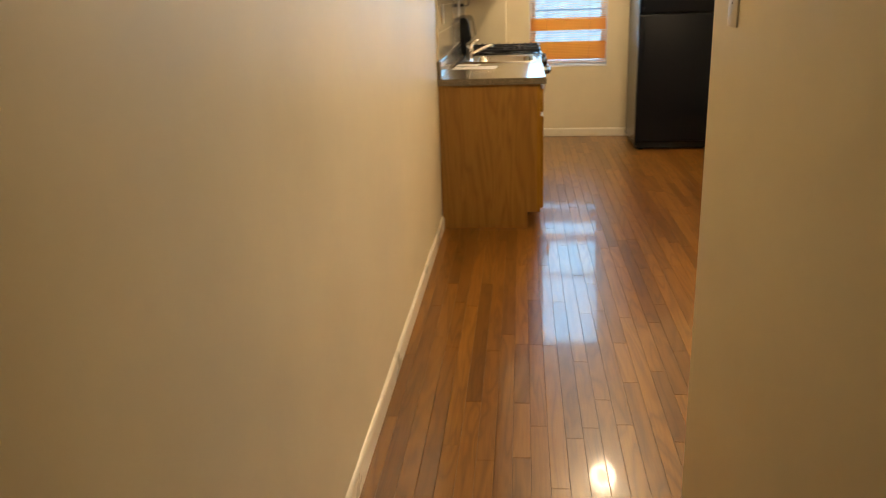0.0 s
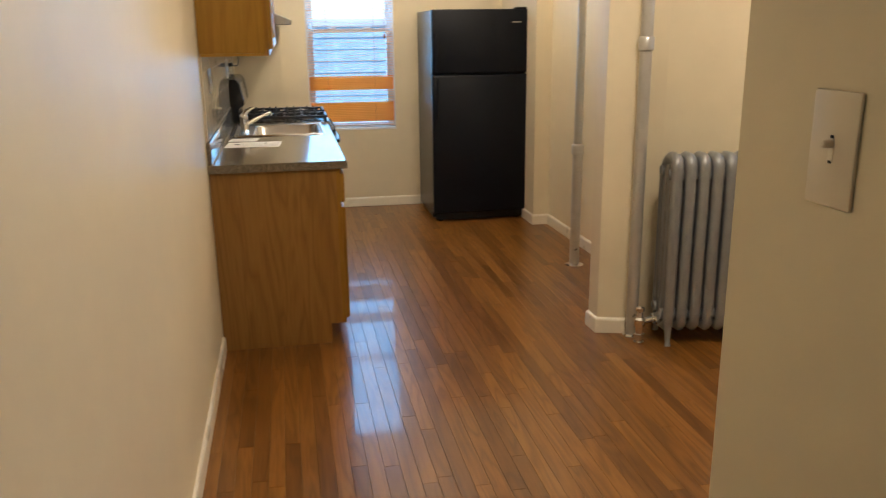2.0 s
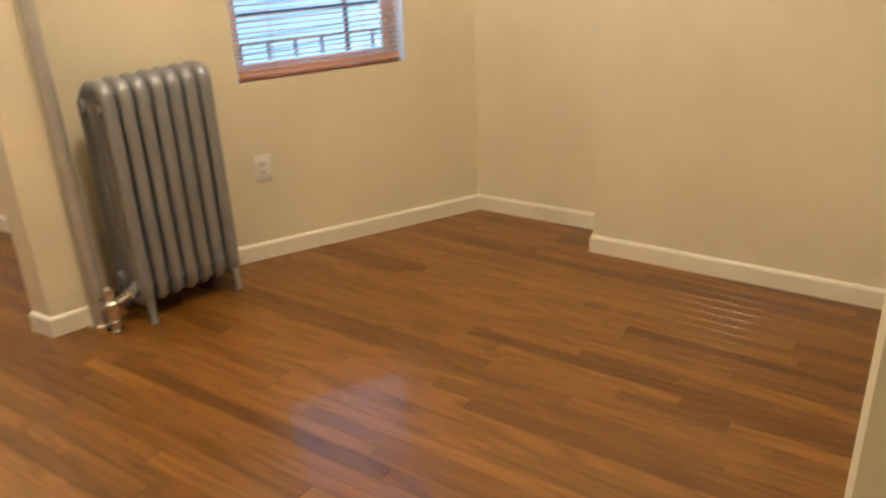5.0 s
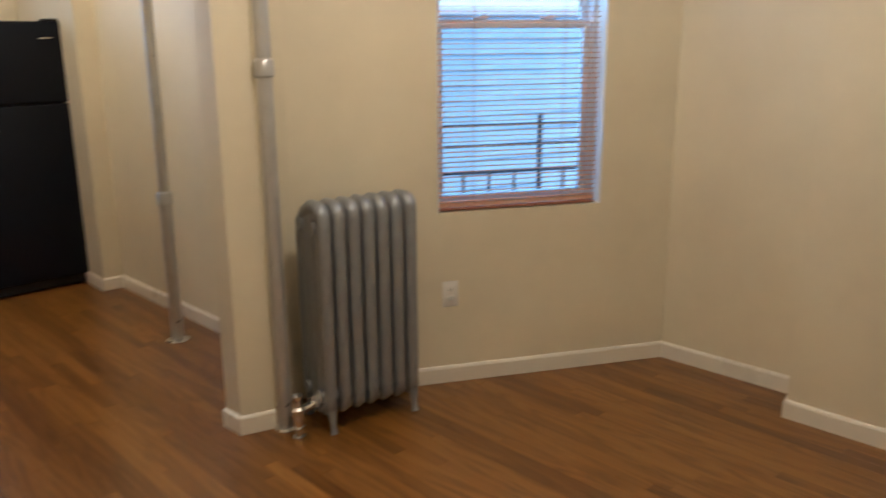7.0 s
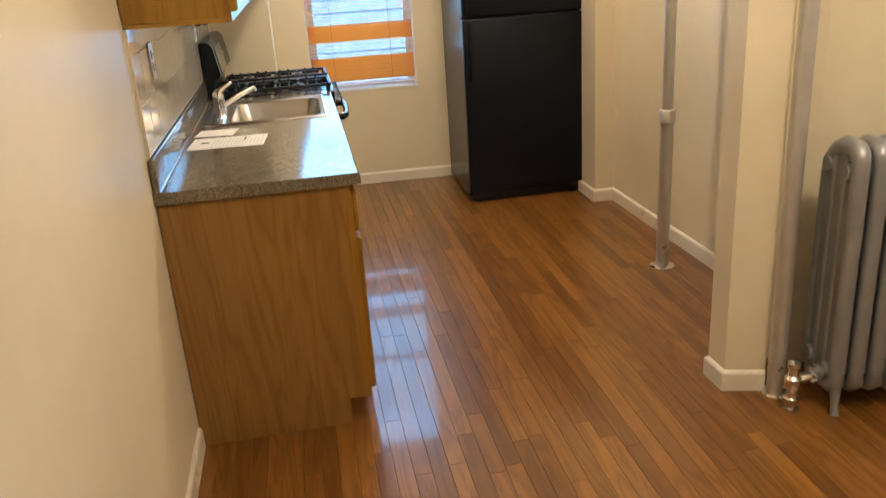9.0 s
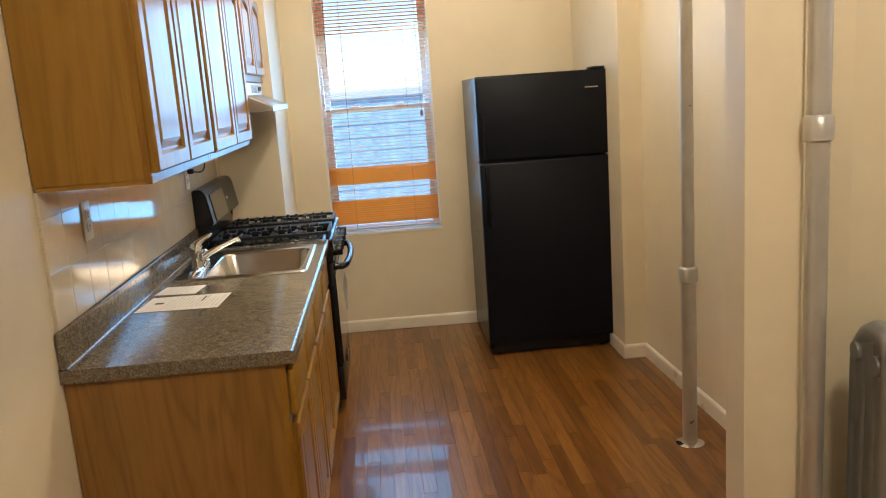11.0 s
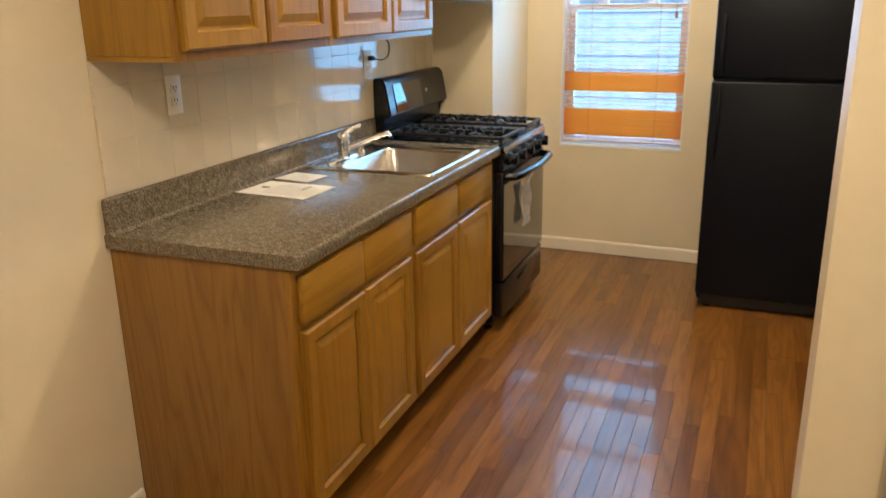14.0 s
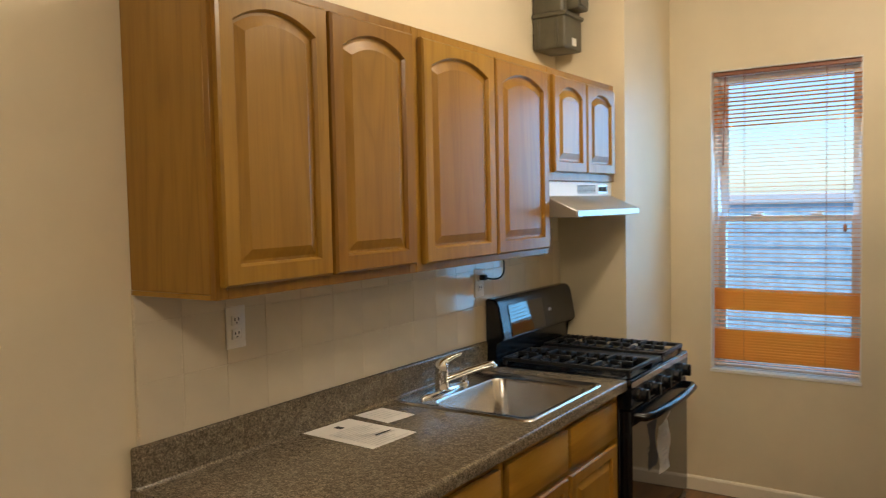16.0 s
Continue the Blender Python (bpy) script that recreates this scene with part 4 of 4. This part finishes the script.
bmesh.ops.solidify(bm, geom=list(bm.faces), thickness=0.0012)
part("sheet", bm, PAPER, tag)
part("string", tube(bmesh.new(), [(0.004, 0.05, 0.2), (0.03, 0.05, 0.25), (0.053, 0.05, 0.303)], 0.0012, 5), PAPER, tag)
for y, z, w, h in ((0.02, 0.15, 0.05, 0.02), (0.015, 0.09, 0.06, 0.008), (0.015, 0.07, 0.06, 0.008), (0.03, 0.03, 0.04, 0.02)):
    part("print_bar", box(bmesh.new(), 0.0115, 0.0125, y, y + w, z, z + h), GREY_INK, tag)

# ---- refrigerator ----
fridge = thing("refrigerator", (1.472, 7.61, 0.0), "black top-freezer refrigerator against the kitchen wall", "refrigerator")
FW = 0.749
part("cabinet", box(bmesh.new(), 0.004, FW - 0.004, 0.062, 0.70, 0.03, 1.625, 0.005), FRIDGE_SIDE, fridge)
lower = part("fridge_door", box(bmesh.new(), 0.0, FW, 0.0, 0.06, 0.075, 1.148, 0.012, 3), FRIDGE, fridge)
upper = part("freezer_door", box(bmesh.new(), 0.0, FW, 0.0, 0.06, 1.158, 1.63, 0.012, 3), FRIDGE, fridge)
for d, z0, z1 in ((lower, 0.78, 1.13), (upper, 1.175, 1.45)):
    bm = bmesh.new()
    box(bm, 0.028, 0.046, -0.02, -0.008, z0, z1, 0.005, 3)
    box(bm, 0.028, 0.046, -0.01, 0.002, z0, z0 + 0.03, 0.003)
    box(bm, 0.028, 0.046, -0.01, 0.002, z1 - 0.03, z1, 0.003)
    part("handle", bm, FRIDGE, d, "black moulded door handle")
part("maker_plate", box(bmesh.new(), FW - 0.13, FW - 0.055, -0.003, 0.001, 1.53, 1.538, 0.001), STEEL, upper, "small blank silver plate")
part("kick_grille", box(bmesh.new(), 0.02, FW - 0.02, 0.03, 0.06, 0.012, 0.07, 0.003), BLACK, fridge)
part("hinge_cover", box(bmesh.new(), FW - 0.09, FW - 0.01, 0.0, 0.1, 1.63, 1.645, 0.005), BLACK, fridge)
for x in (0.06, FW - 0.06):
    part("foot", lathe(bmesh.new(), [(0.02, 0), (0.02, 0.02), (0.01, 0.02), (0.01, 0.05)], 12, (x, 0.06, 0)), BLACK, fridge)
    part("roller", lathe(bmesh.new(), [(0.02, -0.01), (0.02, 0.01)], 12, (x, 0.62, 0.02), "X"), BLACK, fridge)


# ---- radiator ----
RAD = math.degrees(math.atan2(-0.068, 0.378))
radiator = thing("radiator", (2.105, 4.821, 0.0), "silver-painted cast-iron column radiator standing by the partition", "radiator", RAD)


def section_mesh(feet):
    """One cast section: a deep front column that bends over the top, inner columns joined by a web, and the lower rear loop."""
    bm = bmesh.new()
    bend = [(0.06 - 0.034 * math.cos(radians(c)), 0.86 + 0.042 * math.sin(radians(c))) for c in (0, 22, 45, 68, 90)]
    fall = [(0.12, 0.9), (0.165, 0.878), (0.2, 0.842), (0.218, 0.79), (0.222, 0.72), (0.222, 0.4), (0.222, 0.2), (0.212, 0.13)]
    front = [(0.024, 0.12), (0.024, 0.2), (0.024, 0.5), (0.024, 0.8)] + bend + fall
    hoop(bm, front, [0.024, 0.0265, 0.026, 0.0268, 0.028, 0.029, 0.0295, 0.0295, 0.0295, 0.0295, 0.029, 0.028, 0.026, 0.024, 0.024, 0.025, 0.024])
    hoop(bm, [(0.014, 0.16), (0.02, 0.118), (0.05, 0.094), (0.12, 0.085), (0.19, 0.095), (0.224, 0.15)], [0.018, 0.026, 0.028, 0.029, 0.028, 0.02])
    for y, top in ((0.09, 0.895), (0.156, 0.875)):
        tube(bm, [(0, y, 0.1), (0, y, 0.5), (0, y, top)], 0.0225, 14)
    box(bm, -0.0165, 0.0165, 0.024, 0.218, 0.1, 0.85)
    box(bm, -0.0165, 0.0165, 0.05, 0.16, 0.84, 0.895)
    for z in (0.15, 0.83):
        for y in (0.06, 0.18):
            rod(bm, (-0.033, y, z), (0.033, y, z), 0.026, sides=14)
    if feet:
        for y, s in ((0.022, -1), (0.214, 1)):
            tube(bm, [(0, y, 0.2), (0, y + s * 0.002, 0.11), (0, y + s * 0.008, 0.03), (0, y + s * 0.018, 0.0)], [0.024, 0.02, 0.012, 0.015], 12)
    return mesh_of("section", bm, SILVER, 50)


mid_section, foot_section = section_mesh(False), section_mesh(True)
for k in range(7):
    ob = new("section", foot_section if k in (0, 6) else mid_section)
    ob.parent, ob.location = radiator, (k * 0.0628, 0.0, 0)
part("air_vent", lathe(bmesh.new(), [(0.01, 0), (0.014, 0.01), (0.014, 0.04), (0.006, 0.05)], 12, (0.405, 0.12, 0.62), "X"), CHROME, radiator, "small round air vent")
valve = part("valve", lathe(bmesh.new(), [(0.026, 0.0), (0.026, 0.01), (0.015, 0.012), (0.015, 0.03), (0.027, 0.035), (0.027, 0.05), (0.019, 0.053), (0.02, 0.085), (0.028, 0.095), (0.028, 0.125), (0.017, 0.135), (0.014, 0.16), (0.021, 0.167), (0.021, 0.182), (0.006, 0.19)], 18, (-0.128, 0.055, 0)), CHROME, radiator, "shiny chrome steam valve")
part("union", rod(rod(bmesh.new(), (-0.128, 0.055, 0.11), (-0.03, 0.08, 0.125), 0.018), (-0.06, 0.071, 0.117), (-0.028, 0.08, 0.126), 0.03, sides=8), CHROME, valve)
part("tailpiece", rod(bmesh.new(), (-0.03, 0.07, 0.125), (0.0, 0.085, 0.14), 0.02), CHROME, valve)


# ---- pipes ----
def heating_pipe(label, x, y, r_low, r_high, joint, flange):
    top = thing("pipe", (x, y, 0.0), label, "pipe")
    part("lower_length", rod(bmesh.new(), (0, 0, 0), (0, 0, joint), r_low, sides=20), PIPE, top)
    part("upper_length", rod(bmesh.new(), (0, 0, joint), (0, 0, CEILING), r_high, sides=20), PIPE, top)
    big = max(r_low, r_high)
    part("coupling", lathe(bmesh.new(), [(big + 0.001, -0.03), (big + 0.008, -0.024), (big + 0.008, 0.03), (big + 0.003, 0.036), (r_high, 0.038)], 20, (0, 0, joint)), PIPE, top)
    part("floor_flange", lathe(bmesh.new(), [(flange, 0.0), (flange, 0.005), (r_low + 0.012, 0.012), (r_low, 0.014)], 20), CHROME, top, "flat metal floor flange")
    return top


heating_pipe("silver-painted steam riser with a coupling, in front of the column", 1.998, 5.008, 0.0285, 0.0285, 1.415, 0.045)
heating_pipe("thick silver-painted pipe with a coupling, standing in the kitchen", 2.145, 6.245, 0.031, 0.026, 0.75, 0.06)


# ---- switch and outlets ----
def face_plate(name, label, category, place, turn, kind):
    """A wall plate whose face looks along its local -y."""
    top = thing(name, place, label, category, turn)
    tone = IVORY if kind == "toggle" else PLASTIC
    part("plate", box(bmesh.new(), -0.036, 0.036, -0.005, 0.0, -0.059, 0.059, 0.003, 2), tone, top)
    if kind == "toggle":
        part("toggle", box(bmesh.new(), -0.004, 0.004, -0.016, -0.004, 0.002, 0.01, 0.002), IVORY, top)
        for dz in (-0.014, 0.0115):
            part("slot_end", box(bmesh.new(), -0.002, 0.002, -0.0062, -0.0045, dz, dz + 0.003), SLOT, top)
        part("toggle_slot", box(bmesh.new(), -0.004, 0.004, -0.0058, -0.0048, -0.012, 0.0115, 0.0003), TRIM, top)
        screws = (-0.03, 0.03)
    else:
        for dz in (-0.0195, 0.0195):
            sock = part("socket", box(bmesh.new(), -0.017, 0.017, -0.009, -0.005, dz - 0.014, dz + 0.014, 0.003, 2), PLASTIC, top)
            for dx in (-0.0065, 0.0065):
                part("slot", box(bmesh.new(), dx - 0.0017, dx + 0.0017, -0.0096, -0.0085, dz - 0.001, dz + 0.008), SLOT, sock)
            part("slot", box(bmesh.new(), -0.002, 0.002, -0.0096, -0.0085, dz - 0.009, dz - 0.005), SLOT, sock)
        screws = (0.0,)
    for dz in screws:
        part("screw", lathe(bmesh.new(), [(0.0035, 0.0), (0.003, 0.0015), (0.001, 0.002)], 10, (0, -0.0055, dz), "Y"), STEEL, top).scale = (1, -1, 1)
    return top


face_plate("light_switch", "cream plastic toggle light switch on the passage wall", "switch", (0.911, 2.187, 1.376), 270, "toggle")
spot = P0 + ALONG * 0.152
face_plate("outlet", "white double outlet low on the slanted wall", "outlet", (spot.x, spot.y, 0.418), SKEW, "outlet")
face_plate("outlet", "white double outlet on the tiles above the worktop", "outlet", (0.0105, 5.567, 1.264), 90, "outlet")
face_plate("outlet", "white outlet with a black plug, beside the stove", "outlet", (0.0105, 6.90, 1.262), 90, "outlet")
cord = thing("power_cord", (0.02, 6.90, 1.285), "short black cord plugged in below the wall cabinet", "cord")
part("plug", box(bmesh.new(), 0.0, 0.028, -0.012, 0.012, -0.01, 0.012, 0.004, 2), RUBBER, cord)
part("lead", tube(bmesh.new(), arc_points((0.025, 0, 0), (0.07, 0.09, -0.03), (0.06, 0.095, 0.05)) + arc_points((0.06, 0.096, 0.06), (0.04, 0.09, 0.1), (0.03, 0.065, 0.115), 6), 0.0035, 8), RUBBER, cord)

# ---- meter ----
meter = thing("meter", (0.0, 7.44, 2.295), "dark olive-grey utility meter box high on the wall", "meter")
part("lower_case", box(bmesh.new(), 0.004, 0.17, 0.0, 0.19, 0.0, 0.155, 0.012, 3), METER, meter)
part("upper_case", box(bmesh.new(), 0.004, 0.165, -0.004, 0.194, 0.155, 0.36, 0.02, 3), METER, meter)
part("seam_band", box(bmesh.new(), 0.004, 0.178, -0.008, 0.198, 0.146, 0.166, 0.004), METER, meter)
part("index_housing", box(bmesh.new(), 0.16, 0.225, 0.03, 0.15, 0.175, 0.255, 0.012, 2), METER, meter)
part("index_glass", box(bmesh.new(), 0.224, 0.229, 0.045, 0.135, 0.19, 0.24, 0.002), DARK_GLASS, meter)
part("label_plate", box(bmesh.new(), 0.1695, 0.172, 0.075, 0.12, 0.02, 0.055), PAPER, meter, "pale printed label plate")
for x in (0.04, 0.13):
    part("rib", box(bmesh.new(), x - 0.005, x + 0.005, -0.006, 0.01, 0.015, 0.14, 0.003), METER, meter)
for y in (0.05, 0.145):
    part("pipe_stub", rod(bmesh.new(), (0.08, y, 0.35), (0.08, y, 0.555), 0.022), METER, meter)

# ---- papers on the worktop ----
def sheet_of_paper(label, corner, w, h, turn, lines):
    top = thing("paper", (*corner, 0.9065), label, "paper", turn)
    bm = bmesh.new()
    n = 6
    grid = [[bm.verts.new((i / n * w, j / n * h, 0.0006 + 0.0015 * max(0, math.sin(i * 0.9) * math.sin(j * 0.7)))) for i in range(n + 1)] for j in range(n + 1)]
    for j in range(n):
        for i in range(n):
            bm.faces.new((grid[j][i], grid[j][i + 1], grid[j + 1][i + 1], grid[j + 1][i]))
    part("sheet", bm, PAPER, top)
    for x, y, a, b, mat in lines:
        part("print_bar", box(bmesh.new(), x, x + a, y, y + b, 0.0025, 0.003), mat, top)
    return top


rng = random.Random(11)
rows = [(0.03 + 0.014 * k, 0.025, 0.006, rng.uniform(0.1, 0.165), GREY_INK) for k in range(4, 18)]
sheet_of_paper("white printed sheet with a black mark lying on the worktop", (0.035, 5.80), 0.285, 0.2, -4, rows + [(0.2, 0.10, 0.006, 0.07, INK), (0.04, 0.09, 0.03, 0.02, INK)])
sheet_of_paper("small white slip of paper lying by the sink", (0.04, 6.04), 0.155, 0.125, -8, [(0.03 + 0.02 * k, 0.02, 0.004, 0.08, GREY_INK) for k in range(5)])

# ---- ceiling lamps ----
for lx, ly, where in ((1.18, 6.62, "kitchen"), (1.75, 3.6, "living room")):
    lamp = thing("ceiling_lamp", (lx, ly, CEILING), f"lit frosted-glass flush ceiling lamp of the {where}", "lamp", group="flush ceiling lamps")
    part("base", lathe(bmesh.new(), [(0.09, -0.03), (0.1, -0.02), (0.1, 0.0)], 24), WHITE, lamp)
    part("holder", lathe(bmesh.new(), [(0.018, -0.11), (0.022, -0.08), (0.03, -0.03)], 16), WHITE, lamp)
    glass = part("shade", lathe(bmesh.new(), [(0.012, -0.255), (0.05, -0.25), (0.072, -0.225), (0.08, -0.19), (0.07, -0.15), (0.035, -0.11), (0.03, -0.10)], 24), LAMP_GLASS, lamp, "lit globe")
    glass.visible_shadow = False

# ---- tiles over the worktop ----
backing = setting("tile_backing", box(bmesh.new(), 0.0005, 0.0096, 5.247, 7.698, 0.88, 1.40), GROUT, "pale grout bed behind the wall tiles", "tiles")
tile = mesh_of("tile", box(bmesh.new(), 0.0055, 0.0105, -0.0739, 0.0739, -0.0745, 0.0745, 0.0007), TILE, 40)
half_tile = mesh_of("tile", box(bmesh.new(), 0.0055, 0.0105, -0.0666, 0.0666, -0.0745, 0.0745, 0.0007), TILE, 40)
rng = random.Random(5)
for row in range(3):
    for col in range(17):
        yc = 5.3165 if col == 0 else 5.388 + 0.0745 + (col - 1) * 0.1485
        zc = 1.013 + 0.0755 + row * 0.1505
        if yc > 7.66 or zc > 1.46:
            continue
        ob = new("tile", half_tile if col == 0 else tile)
        ob.parent = backing
        ob.matrix_basis = pose(0, yc, zc, 0, rng.uniform(-0.18, 0.18), rng.uniform(-0.18, 0.18))

# ---- strip floor ----
floor = setting("floor", box(bmesh.new(), -0.05, 3.95, -1.3, 8.75, -0.14, -0.004), SUBFLOOR, "varnished reddish-brown oak strip floor", "floor")
PW = 0.0572
lengths = [0.35, 0.5, 0.65, 0.8, 1.0, 1.2, 1.5]


def plank_mesh(length):
    return mesh_of("plank", box(bmesh.new(), -PW / 2 + 0.0003, PW / 2 - 0.0003, 0.0002, length - 0.0002, -0.004, 0.0, 0.0007), PLANK)


shared = {v: plank_mesh(v) for v in lengths}
rng = random.Random(21)
near, far = [], []
for row in range(66):
    x = 0.0 + PW / 2 + row * PW
    first, last = (-1.2 if x < 0.97 else 0.66), 8.40 - 0.0345 * x
    y = first
    while y < last - 0.02:
        length = rng.choice(lengths)
        if y == first:
            length *= rng.uniform(0.25, 1.0)
        cut = min(length, last - y)
        tilt, lift = rng.gauss(0, 0.07), rng.uniform(-0.0002, 0.0)
        whole = length in shared and cut == length
        (near if whole and 0.0 < x < 1.8 and 3.3 < y < 7.4 else far).append((x, y, cut, tilt, lift))
        y += length
far += near[300:]
for x, y, length, tilt, lift in near[:300]:
    ob = new("plank", shared[length])
    ob.parent = floor
    ob.matrix_basis = pose(x, y, lift, 0, tilt, 0)
verts, faces = [], []
for x, y, length, tilt, lift in far:
    s = math.tan(radians(tilt))
    w, e = PW / 2 - 0.0003, 0.0007
    base = len(verts)
    for inset_by, z in ((0.0, -0.004), (0.0, -0.0007), (e, 0.0)):
        for dx, dy in ((-w + inset_by, 0.0003 + inset_by), (w - inset_by, 0.0003 + inset_by), (w - inset_by, length - 0.0003 - inset_by), (-w + inset_by, length - 0.0003 - inset_by)):
            verts.append((x + dx, y + dy, z + lift - s * dx))
    for level in (0, 4):
        for k in range(4):
            faces.append((base + level + k, base + level + (k + 1) % 4, base + level + 4 + (k + 1) % 4, base + level + 4 + k))
    faces.append((base + 8, base + 9, base + 10, base + 11))
data = bpy.data.meshes.new("planks")
data.from_pydata(verts, [], faces)
data.materials.append(PLANKS)
rest = new("planks", data)
rest.parent = floor
tagged(rest, label="further varnished oak floor strips", kind="stuff")
